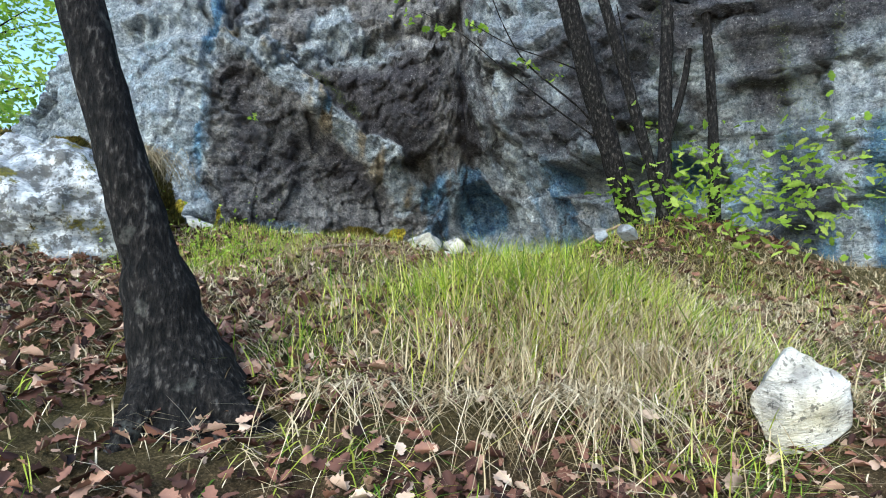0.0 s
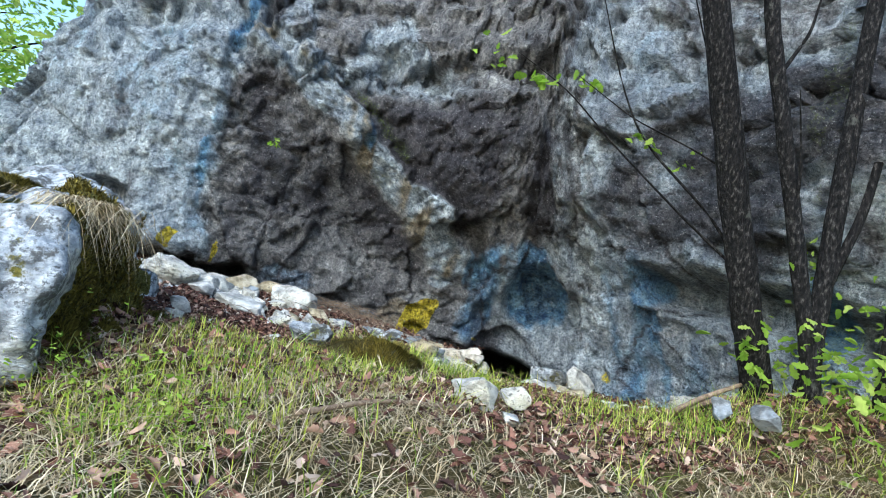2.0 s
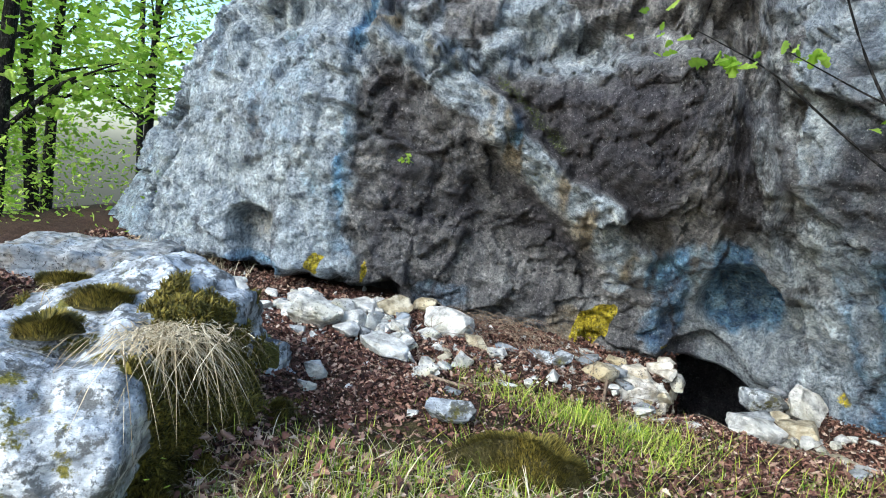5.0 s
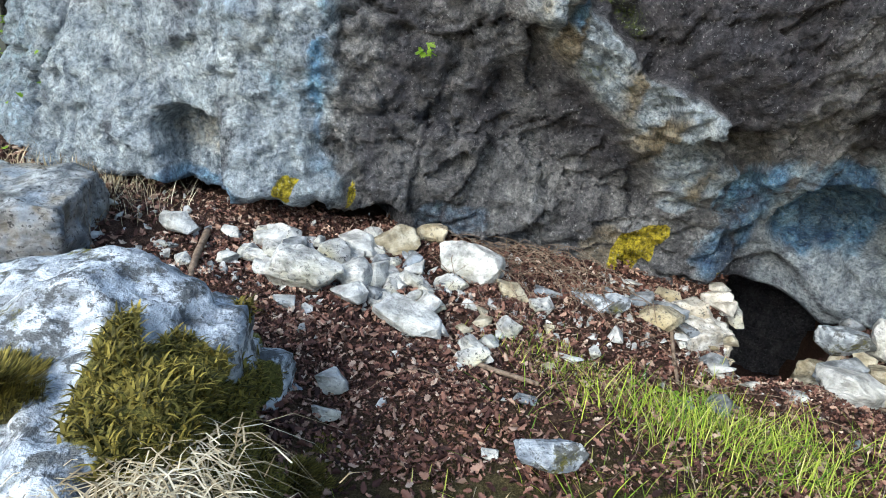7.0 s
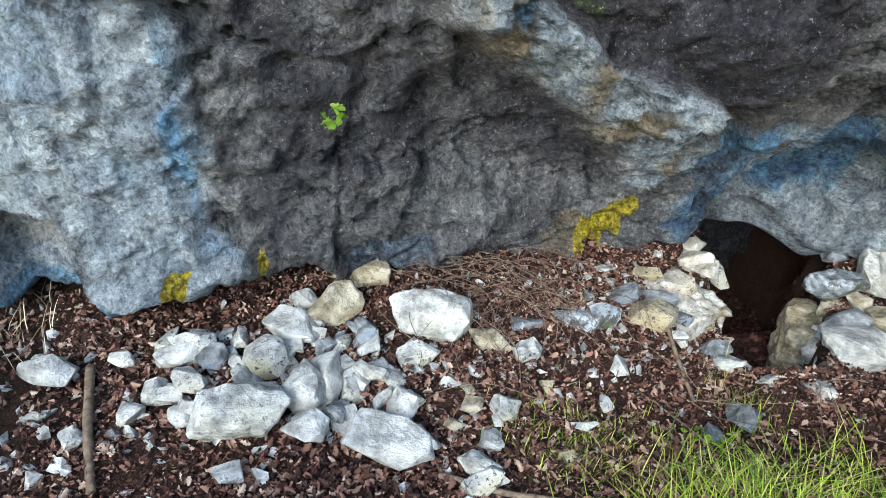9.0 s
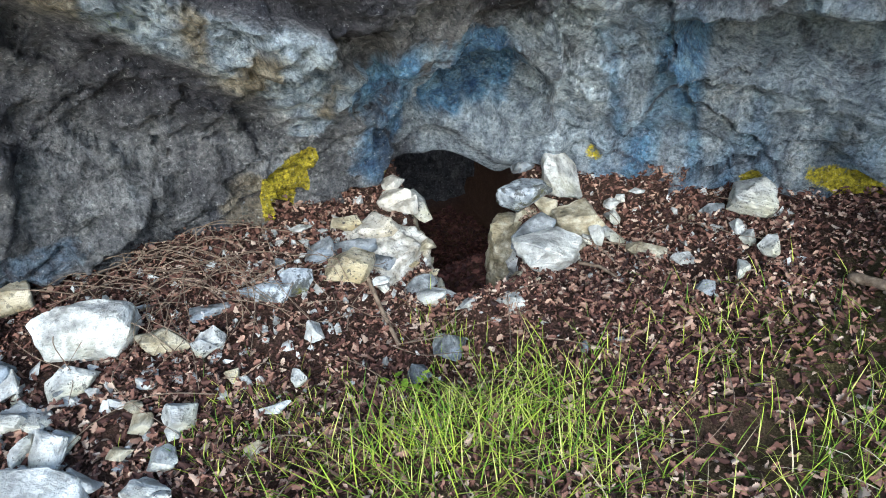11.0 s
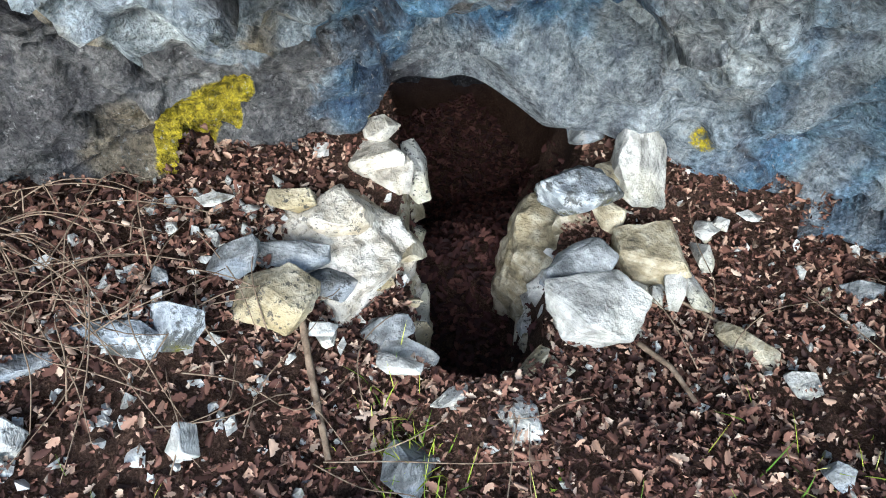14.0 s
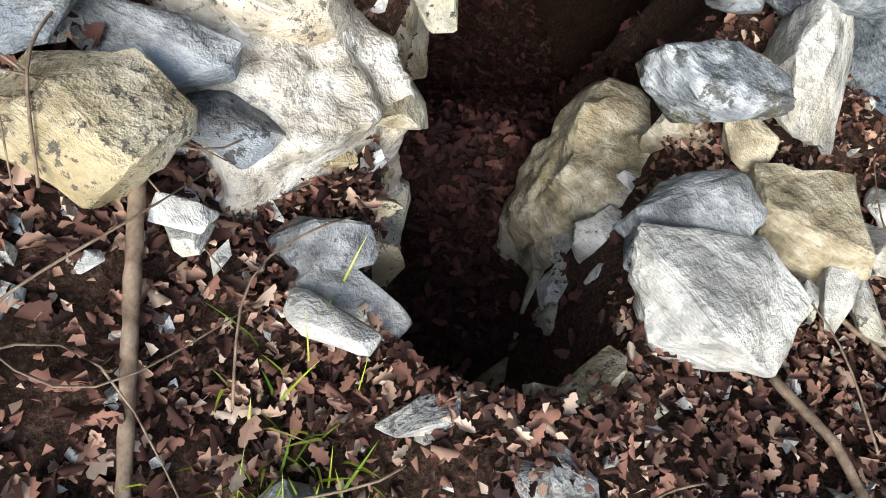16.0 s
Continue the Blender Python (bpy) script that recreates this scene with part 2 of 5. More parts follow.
GRASS = island_material("grass_blade", (0.0, (0.08, 0.17, 0.02)), (0.3, (0.26, 0.38, 0.035)), (0.65, (0.52, 0.58, 0.06)), (1.0, (0.72, 0.66, 0.24)), translucent=0.35)
STRAW = island_material("dry_straw", (0.0, (0.22, 0.16, 0.08)), (0.5, (0.52, 0.42, 0.25)), (1.0, (0.76, 0.66, 0.46)))
GREEN_LEAF = island_material("green_leaf", (0.0, (0.24, 0.40, 0.03)), (0.5, (0.45, 0.65, 0.08)), (1.0, (0.65, 0.76, 0.18)), rough=0.6, translucent=0.7)
MOSS = island_material("moss_tuft", (0.0, (0.035, 0.033, 0.008)), (0.5, (0.14, 0.11, 0.018)), (1.0, (0.29, 0.23, 0.04)))


def pydata(name, verts, faces, material, parent=None, smooth_faces=False):
    me = bpy.data.meshes.new(name)
    me.from_pydata([tuple(v) for v in verts], [], faces)
    me.materials.append(material)
    if smooth_faces:
        me.polygons.foreach_set("use_smooth", [True] * len(me.polygons))
    me.update()
    ob = new(name, me)
    ob.parent = parent
    return ob


def sheet(name, pts, nu, nv, material, attrs=(), flip=False):
    """A grid of nu x nv points as one mesh, with named values at its points."""
    me = bpy.data.meshes.new(name)
    i = np.arange((nu - 1) * (nv - 1))
    a = (i // (nv - 1)) * nv + i % (nv - 1)
    quad = np.stack([a, a + nv, a + nv + 1, a + 1], 1)
    if flip:
        quad = quad[:, ::-1]
    me.vertices.add(len(pts))
    me.vertices.foreach_set("co", np.asarray(pts, np.float32).ravel())
    me.loops.add(quad.size)
    me.loops.foreach_set("vertex_index", quad.ravel().astype(np.int32))
    me.polygons.add(len(quad))
    me.polygons.foreach_set("loop_start", (np.arange(len(quad)) * 4).astype(np.int32))
    me.polygons.foreach_set("use_smooth", np.ones(len(quad), bool))
    me.update(calc_edges=True)
    me.validate()
    for key, v in attrs:
        me.attributes.new(key, "FLOAT", "POINT").data.foreach_set("value", np.asarray(v, np.float32).ravel())
    me.materials.append(material)
    return new(name, me)


# ---- the ground ----
def pit(x, y):
    """0 to 1: how far inside the hollow that leads under the cliff."""
    d, t = capsule(x, y, 0.03, 0.34, 0.52, 1.15)
    d2, _ = capsule(x, y, 0.75, 1.9, 0.9, 2.8)
    w = 0.19 + 0.17 * t
    return np.maximum(1 - smooth(d, w - 0.10, w + 0.05), 1 - smooth(d2, 0.68, 0.85))


def lie(x, y):
    """Height of the ground without its fine relief."""
    x, y = np.asarray(x, float), np.asarray(y, float)
    z = np.interp(y, [-60, -14, -9, -7.2, -5.7, -4.6, -4.0, -3.2, -2.3, -1.5, -0.6, 0, 0.8, 3, 12, 60],
                  [-9, -4.2, -2.9, -2.1, -1.4, -0.66, -0.36, -0.12, 0.10, 0.24, 0.27, 0.22, 0.30, 0.42, 0.6, -6])
    side = np.interp(x, [-60, -9, -5, -3.2, -1.6, -0.2, 1, 2.5, 6, 60], [-12, -0.3, 0.35, 0.13, 0.0, -0.16, -0.2, -0.02, 0.5, 4])
    z = z + side * np.clip((y + 5) / 3, 0.3, 1)
    z = z + 0.42 * np.exp(-((x - 1.3) / 0.8) ** 2 - ((y + 1.5) / 0.65) ** 2)
    z = z + 0.05 * np.exp(-((x + 0.7) / 0.7) ** 2 - ((y + 1.7) / 0.6) ** 2)
    z = z - 0.12 * np.exp(-((x + 2.0) / 0.4) ** 2 - ((y + 0.8) / 0.5) ** 2)
    z = z - 0.17 * np.exp(-((x + 0.45) / 0.3) ** 2 - ((y - 0.02) / 0.3) ** 2)
    z = z - 0.13 * np.exp(-((x - 0.6) / 0.45) ** 2 - ((y - 0.28) / 0.4) ** 2)
    z = z - 0.16 * np.exp(-((x + 0.15) / 0.3) ** 2 - ((y - 0.68) / 0.35) ** 2)
    z = z - 0.09 * np.exp(-((x + 0.27) / 0.2) ** 2 - ((y - 0.36) / 0.2) ** 2)
    z = z - 0.16 * np.exp(-((x + 2.3) / 0.6) ** 2 - ((y + 2.3) / 0.5) ** 2)
    z = z + 0.21 * np.exp(-((x + 0.5) / 0.6) ** 2 - ((y + 3.4) / 0.4) ** 2)
    return z


def ground_z(x, y):
    x, y = np.asarray(x, float), np.asarray(y, float)
    z = lie(x, y)
    near = np.exp(-(np.hypot(x + 1, y + 2) / 9) ** 2)
    z = z + near * (0.05 * fbm(x * 1.1, y * 1.1, 0 * x, 4, 5) + 0.022 * fbm(x * 6, y * 6, 0 * x, 3, 9))
    return z - pit(x, y) * (0.60 + 0.9 * smooth(y, 0.8, 1.9))


def build_ground():
    xs = grid_steps([(-60, -20, 5), (-20, -8, 0.8), (-8, -4.5, 0.12), (-4.5, -0.7, 0.035), (-0.7, 1.6, 0.02), (1.6, 4, 0.08), (4, 12, 0.6), (12, 60, 6)])
    ys = grid_steps([(-60, -14, 5), (-14, -7.5, 0.4), (-7.5, -0.6, 0.04), (-0.6, 1.6, 0.022), (1.6, 3, 0.08), (3, 12, 0.6), (12, 60, 6)])
    x, y = [v.ravel() for v in np.meshgrid(xs, ys, indexing="ij")]
    z = ground_z(x, y)
    turf = smooth(-y + 0.5 * fbm(x, y, 0 * x, 3, 31), 0.7, 1.6) * (1 - smooth(-y, 3.9, 4.5)) * 0.6
    ob = sheet("ground", np.stack([x, y, z], 1), len(xs), len(ys), SOIL, [("turf", turf)])
    return tagged(ob, "sloping woodland floor of dark soil and leaf litter", "ground", kind="structure")


# ---- the cliff ----
def build_cliff():
    nodes = [(-9.5, 12), (-7.0, 5.0), (-6.1, 2.7), (-5.1, 1.75), (-3.9, 1.25), (-2.6, 1.05), (-0.8, 1.12), (0.35, 1.2), (0.98, 0.85), (1.22, 0.25), (1.6, -0.4),
             (1.95, -1.2), (3.0, -2.4), (6, -4.2), (11, -6)]
    px, py = np.array(nodes, float).T
    length = np.concatenate([[0], np.cumsum(np.hypot(np.diff(px), np.diff(py)))])
    length += -0.8 - length[6]
    dense = np.arange(length[0], length[-1], 0.02)
    kernel = np.ones(17) / 17
    line = []
    for p in (px, py):
        v = np.interp(dense, length, p)
        for _ in range(2):
            v = np.convolve(np.pad(v, 8, mode="edge"), kernel, "valid")
        line.append(v)
    tx, ty = np.gradient(line[0]), np.gradient(line[1])
    tl = np.hypot(tx, ty)
    ss = grid_steps([(dense[0] + 0.3, -5.8, 0.12), (-5.8, -4.0, 0.025), (-4.0, 2.6, 0.0165), (2.6, 4.5, 0.06), (4.5, dense[-1] - 0.3, 0.25)])
    zs = grid_steps([(-1.2, -0.35, 0.06), (-0.35, 2.1, 0.0165), (2.1, 3.2, 0.03), (3.2, 6.6, 0.09)])
    s, z = [v.ravel() for v in np.meshgrid(ss, zs, indexing="ij")]
    bx, by = np.interp(s, dense, line[0]), np.interp(s, dense, line[1])
    turn = np.unwrap(np.arctan2(ty, tx))
    wide = np.ones(81) / 81
    for _ in range(2):
        turn = np.convolve(np.pad(turn, 40, mode="edge"), wide, "valid")
    nx, ny = np.interp(s, dense, np.sin(turn)), np.interp(s, dense, -np.cos(turn))
    # wobble of the outlines, so that no edge of a feature is a clean curve
    up = z
    s, z = np.where(s < -0.25, -0.25 + (s + 0.25) / 0.9, s), np.where(z > 0.7, 0.7 + (z - 0.7) / 0.87, z)
    ws = s + 0.06 * fbm(s * 3, z * 3, 0 * s, 3, 3) + 0.02 * fbm(s * 14, z * 14, 0 * s, 2, 4)
    wz = z + 0.06 * fbm(s * 3, z * 3, 0 * s + 9, 3, 6) + 0.02 * fbm(s * 14, z * 14, 0 * s + 4, 2, 7)
    # overhang: the face leans out over its foot
    lean = np.interp(s, [-6, -4.9, -3.6, -2.7, -2.0, -1.2, -0.4, 0.3, 1.2, 2.2, 4], [-0.6, -0.3, 0.10, 0.18, 0.42, 0.45, 0.75, 0.95, 0.85, 0.5, 0.3])
    off = lean * np.clip(z - 0.35, 0, 1.35) - 0.30 * np.clip(z - 2.0, 0, 9)
    edge = np.interp(z, [0.4, 0.9, 1.75, 1.85, 2.6, 3.1, 6], [-5.75, -5.5, -5.15, -4.75, -4.4, -4.15, -2.4]) + 0.07 * fbm(s * 2, z * 2.5, 0 * s, 3, 8)
    off += 0.14 * smooth(-s, 2.0, 2.6) + 0.25 * smooth(s, -1.5, 0.0) * smooth(z, 1.7, 2.3)
    off -= 2.6 * np.clip(edge - s, 0, 1.2)
    dl, _ = capsule(ws, wz, -4.72, 0.9, -4.42, 1.9)
    off -= 0.3 * (1 - smooth(dl, 0.02, 0.10))
    # blocky relief
    calm = 1 - 0.6 * smooth(-s, 2.5, 2.8) * (1 - smooth(-s, 4.3, 4.8))
    f1, j1 = facets(ws * 1.7 + 0.5 * wz, wz * 2.1 - 0.3 * ws, 5)
    f2, j2 = facets(ws * 5.5 + 1.4 * wz, wz * 6.5 - 1.5 * ws, 6)
    f3, j3 = facets(ws * 15 + 4 * wz, wz * 19 - 4 * ws, 7)
    off += 0.10 * fbm(s * 0.9, z * 0.9, 0 * s, 3, 11) + calm * (0.085 * f1 + 0.040 * f2) + 0.013 * f3 + 0.014 * ridged(s * 7, z * 7, 0 * s, 3, 25) + 0.05 * f2 * smooth(z, 2.0, 2.4)
    off -= calm * 0.02 * (1 - smooth(j1, 0.0, 0.06)) + 0.01 * (1 - smooth(j2, 0.0, 0.10))
    off += 0.007 * fbm(s * 24, z * 24, 0 * s, 3, 29)
    # the smooth left block, its nose and its undercut foot
    block = smooth(-ws, 2.45, 2.7) * smooth(wz, 0.45, 0.62)
    off += 0.16 * block * np.exp(-((s + 2.9) / 0.55) ** 2)
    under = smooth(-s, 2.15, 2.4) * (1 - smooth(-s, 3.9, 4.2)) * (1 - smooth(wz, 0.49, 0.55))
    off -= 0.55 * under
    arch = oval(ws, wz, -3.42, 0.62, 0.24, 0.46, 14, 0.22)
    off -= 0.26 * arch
    # scoop and strata rib that run down to the right
    d, t = capsule(ws, wz, -2.35, 2.62, -0.40, 0.92)
    rib = 1 - smooth(d, 0.09, 0.21)
    layers = np.abs(((wz * 0.80 + ws * 0.62) * 17 + 1.5 * fbm(s * 2, z * 2, 0 * s, 2, 41)) % 1.0 - 0.5)
    off += rib * (0.07 + 0.08 * layers) + 0.02 * rib * ridged(s * 9, z * 9, 0 * s, 2, 45)
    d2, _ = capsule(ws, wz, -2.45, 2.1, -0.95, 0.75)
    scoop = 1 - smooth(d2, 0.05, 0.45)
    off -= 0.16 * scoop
    d3, _ = capsule(ws, wz, -2.75, 3.3, -2.0, 2.25)
    crack = 1 - smooth(d3, 0.02, 0.09)
    off -= 0.2 * crack
    d4, _ = capsule(ws, wz, -1.7, 2.42, -0.15, 1.05)
    off -= 0.10 * (1 - smooth(d4, 0.02, 0.14))
    # ledges and hollows higher up
    for ax, az, bx2, bz, dep in ((-1.3, 2.5, 0.4, 2.6, 0.25), (0.2, 2.4, 1.3, 2.0, 0.22), (-3.6, 2.6, -2.7, 2.75, 0.12), (1.9, 1.0, 3.2, 0.9, 0.5)):
        dd, _ = capsule(ws, wz, ax, az, bx2, bz)
        off -= dep * (1 - smooth(dd, 0.05, 0.22))
    # alcove above the hole, its cup and the lip over it
    alcove = oval(ws, wz, 0.62, 0.72, 0.46, 0.34, -6, 0.45)
    off -= 0.20 * alcove
    off -= 0.07 * oval(ws, wz, 0.0, 0.55, 0.11, 0.15, 0, 0.6)
    off += 0.08 * np.exp(-((ws - 0.65) / 0.6) ** 2 - ((wz - 0.32) / 0.12) ** 2)
    # the hole at the foot
    rim = np.interp(s, [0.0, 0.16, 0.5, 0.74, 0.92, 1.1, 1.35], [-0.15, 0.17, 0.10, -0.03, 0.09, 0.03, -0.25])
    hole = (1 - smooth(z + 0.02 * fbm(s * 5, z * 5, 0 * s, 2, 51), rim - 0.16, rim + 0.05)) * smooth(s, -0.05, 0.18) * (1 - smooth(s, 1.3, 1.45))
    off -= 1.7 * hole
    near_hole = (oval(s, z, 0.7, 0.05, 0.95, 0.45, 0, 0.4)).reshape(len(ss), len(zs))
    grid = off.reshape(len(ss), len(zs))
    for _ in range(10):
        soft = np.pad(grid, 1, mode="edge")
        soft = (soft[:-2, 1:-1] + soft[2:, 1:-1] + soft[1:-1, :-2] + soft[1:-1, 2:]) / 4
        grid = grid + near_hole * (soft - grid)
    off = grid.ravel()
    x, y = bx + nx * off, by + ny * off
    # weathering and painted shade: where the stone is pale, dark, bluish, ochre or mossy
    n1 = fbm(s * 1.6, z * 0.9, 0 * s, 4, 61)
    n2 = fbm(s * 5, z * 1.1, 0 * s, 3, 63)
    # pale stone; the lift over the hole stands in for bounced light
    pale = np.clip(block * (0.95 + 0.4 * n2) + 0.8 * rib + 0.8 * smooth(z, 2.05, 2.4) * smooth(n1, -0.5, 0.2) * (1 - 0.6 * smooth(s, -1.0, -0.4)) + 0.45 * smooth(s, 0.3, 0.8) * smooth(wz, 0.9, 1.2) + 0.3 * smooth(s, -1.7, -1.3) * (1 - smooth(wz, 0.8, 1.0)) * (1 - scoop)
                   + 0.8 * oval(ws, wz, -0.46, 0.73, 0.12, 0.07, -10) + 0.8 * oval(ws, wz, -0.62, 0.40, 0.06, 0.12, 15)
                   + 0.7 * smooth(s, 1.0, 1.5) * smooth(n1, -0.3, 0.3) + 0.6 * alcove + 0.4 * smooth(s, -0.3, 0.2) * (1 - smooth(wz, 1.0, 1.5)), 0, 1)
    # streaks and joints, plus shade painted inside the hole, scoop and arch undercut
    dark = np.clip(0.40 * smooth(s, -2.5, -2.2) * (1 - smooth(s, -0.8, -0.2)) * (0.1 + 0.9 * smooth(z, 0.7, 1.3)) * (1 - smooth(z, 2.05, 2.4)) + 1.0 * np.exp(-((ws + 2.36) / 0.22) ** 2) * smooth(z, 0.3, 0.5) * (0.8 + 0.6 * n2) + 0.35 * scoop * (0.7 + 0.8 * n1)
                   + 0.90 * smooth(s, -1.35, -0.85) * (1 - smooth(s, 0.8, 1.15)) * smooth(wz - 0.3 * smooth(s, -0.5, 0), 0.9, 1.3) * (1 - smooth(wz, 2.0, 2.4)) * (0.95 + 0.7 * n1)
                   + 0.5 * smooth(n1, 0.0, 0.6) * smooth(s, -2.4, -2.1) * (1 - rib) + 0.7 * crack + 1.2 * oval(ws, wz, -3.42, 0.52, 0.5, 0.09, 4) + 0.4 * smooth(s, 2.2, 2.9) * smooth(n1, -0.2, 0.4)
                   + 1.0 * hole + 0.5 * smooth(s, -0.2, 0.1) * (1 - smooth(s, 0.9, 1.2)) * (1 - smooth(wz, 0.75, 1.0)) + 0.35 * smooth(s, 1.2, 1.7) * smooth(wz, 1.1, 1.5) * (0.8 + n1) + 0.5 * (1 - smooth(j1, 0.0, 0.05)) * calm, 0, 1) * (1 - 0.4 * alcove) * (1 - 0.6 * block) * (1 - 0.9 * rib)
    # bluish patches, strengthened around the hole to colour in its cool shade
    blue = np.clip(0.85 * np.exp(-((ws + 2.63) / 0.08) ** 2) * smooth(z, 0.65, 0.8) * (0.55 + 1.3 * n2) + 0.7 * oval(ws, wz, -0.02, 0.42, 0.24, 0.34, 20, 0.8) * (0.9 + 0.6 * n2)
                   + 0.5 * alcove * (0.7 + n2) + 0.65 * oval(ws, wz, -3.42, 0.56, 0.5, 0.14, 8) + 0.5 * oval(ws, wz, -1.85, 0.5, 0.4, 0.2)
                   + 0.65 * smooth(s, 1.0, 1.5) * (0.6 + 0.9 * n2) * (1 - 0.6 * smooth(z, 1.0, 1.5)) + 0.40 * block * smooth(n1, -0.3, 0.5) + 0.45 * oval(ws, wz, -1.0, 1.9, 0.7, 0.35) * (0.5 + n2)
                   + 0.7 * oval(ws, wz, 0.3, 0.85, 0.85, 0.5) * (0.8 + n2), 0, 1)
    yellow = np.clip(1.0 * 1.3 * oval(ws, wz, -0.55, 0.35, 0.16, 0.25, -25, 0.25) + 0.9 * oval(ws, wz, -2.85, 0.66, 0.06, 0.10, 0, 0.5)
                     + 0.6 * oval(ws, wz, -2.5, 0.62, 0.05, 0.10, -10, 0.6) + 0.5 * oval(ws, wz, 1.36, 0.25, 0.10, 0.07)
                     + 0.8 * oval(ws, wz, 2.16, 0.22, 0.06, 0.06) + 0.7 * oval(ws, wz, 2.65, 0.22, 0.32, 0.13, -18) + 0.5 * oval(ws, wz, 0.06, 0.27, 0.04, 0.03), 0, 1)
    moss = np.clip(0.6 * (1 - smooth(np.abs(d4), 0.0, 0.12)) * smooth(n1, 0.0, 0.4) + 0.5 * oval(ws, wz, -1.25, 1.55, 0.14, 0.09)
                   + 0.5 * smooth(s, 2.2, 2.8) * smooth(n2, 0.0, 0.5), 0, 1)
    tan = np.clip(0.6 * rib * smooth(n2, -0.1, 0.5) + 0.3 * smooth(n1, -0.1, 0.3) * (1 - block) + 0.6 * oval(ws, wz, -0.75, 0.36, 0.2, 0.2) + 0.5 * arch * smooth(z, 0.65, 0.8), 0, 1)
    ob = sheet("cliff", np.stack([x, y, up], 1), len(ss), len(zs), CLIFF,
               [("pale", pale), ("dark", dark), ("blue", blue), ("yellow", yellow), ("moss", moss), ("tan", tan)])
    return tagged(ob, "overhanging grey limestone cliff with dark streaks, pale and bluish patches", "cliff", kind="structure")


ground = build_ground()
cliff = build_cliff()


# ---- helpers for things ----
def part(name, bm, material, parent, label="", flat=False):
    """Links a bmesh as one mesh object under a thing or a part."""
    me = bpy.data.meshes.new(name)
    if not flat:
        for fc in bm.faces:
            fc.smooth = True
    bm.to_mesh(me)
    bm.free()
    me.materials.append(material)
    ob = new(name, me)
    ob.parent = parent
    return tagged(ob, label)


def tube(points, radii, ring=8, steps=None, rough=0.0, seed=0):
    """Verts and faces of a bent, tapered, closed stem through the points."""
    pts = np.array(points, float)
    k = np.linspace(0, 1, len(pts))
    t = np.linspace(0, 1, steps or max(8, 5 * len(pts)))
    c = np.stack([np.interp(t, k, pts[:, i]) for i in range(3)], 1)
    if len(pts) > 2:
        ker = np.array([0.25, 0.5, 0.25])
        for _ in range(3):
            c[1:-1] = np.stack([np.convolve(c[:, i], ker, "valid") for i in range(3)], 1)
    r = np.interp(t, k, radii)
    verts, faces = [], []
    for i in range(len(t)):
        ax = Vector(c[min(i + 1, len(t) - 1)] - c[max(i - 1, 0)]).normalized()
        u = ax.orthogonal().normalized() if abs(ax.z) < 0.9 else Vector((1, 0, 0)).cross(ax).normalized()
        v = ax.cross(u)
        for j in range(ring):
            a = 2 * math.pi * j / ring
            rr = r[i] * (1 + rough * noise.noise(Vector((math.cos(a) * 1.5 + seed, math.sin(a) * 1.5, t[i] * 30))))
            verts.append(Vector(c[i]) + u * (rr * math.cos(a)) + v * (rr * math.sin(a)))
    for i in range(len(t) - 1):
        for j in range(ring):
            a, b = i * ring + j, i * ring + (j + 1) % ring
            faces.append((a, b, b + ring, a + ring))
    faces.append(tuple(range(ring))[::-1])
    faces.append(tuple(range((len(t) - 1) * ring, len(t) * ring)))
    return verts, faces


def merge(pieces):
    verts, faces = [], []
    for v, f in pieces:
        base = len(verts)
        verts.extend(v)
        faces.extend(tuple(i + base for i in q) for q in f)
    return verts, faces


def blades(name, x, y, height, width, lean, material, z=None, drop=0.0, seed=1):
    """Many curved grass blades as one mesh."""
    rng = np.random.default_rng(seed)
    n = len(x)
    z = ground_z(x, y) - 0.01 if z is None else z
    a = rng.uniform(0, 2 * math.pi, n)
    dx, dy = np.cos(a), np.sin(a)
    base = np.stack([x, y, z], 1)
    rows = []
    for t, w in ((0, 1.0), (0.4, 0.85), (0.75, 0.55), (1.0, 0.0)):
        c = base + np.stack([dx * lean * t ** 1.7, dy * lean * t ** 1.7, height * t - drop * lean * t ** 3], 1)
        side = np.stack([-dy, dx, 0 * dx], 1) * (width * w * 0.5)[:, None]
        rows += [c + side, c - side] if w else [c]
    verts = np.stack(rows, 1).reshape(-1, 3)
    faces = []
    for i in range(0, n * 7, 7):
        faces += [(i, i + 1, i + 3, i + 2), (i + 2, i + 3, i + 5, i + 4), (i + 4, i + 5, i + 6)]
    return pydata(name, verts, faces, material, None, True)


HALF_OAK = np.array([(0, 0), (0.10, 0.06), (0.16, 0.20), (0.12, 0.28), (0.27, 0.42), (0.18, 0.52), (0.28, 0.68), (0.16, 0.76), (0.15, 0.92), (0, 1.0)])


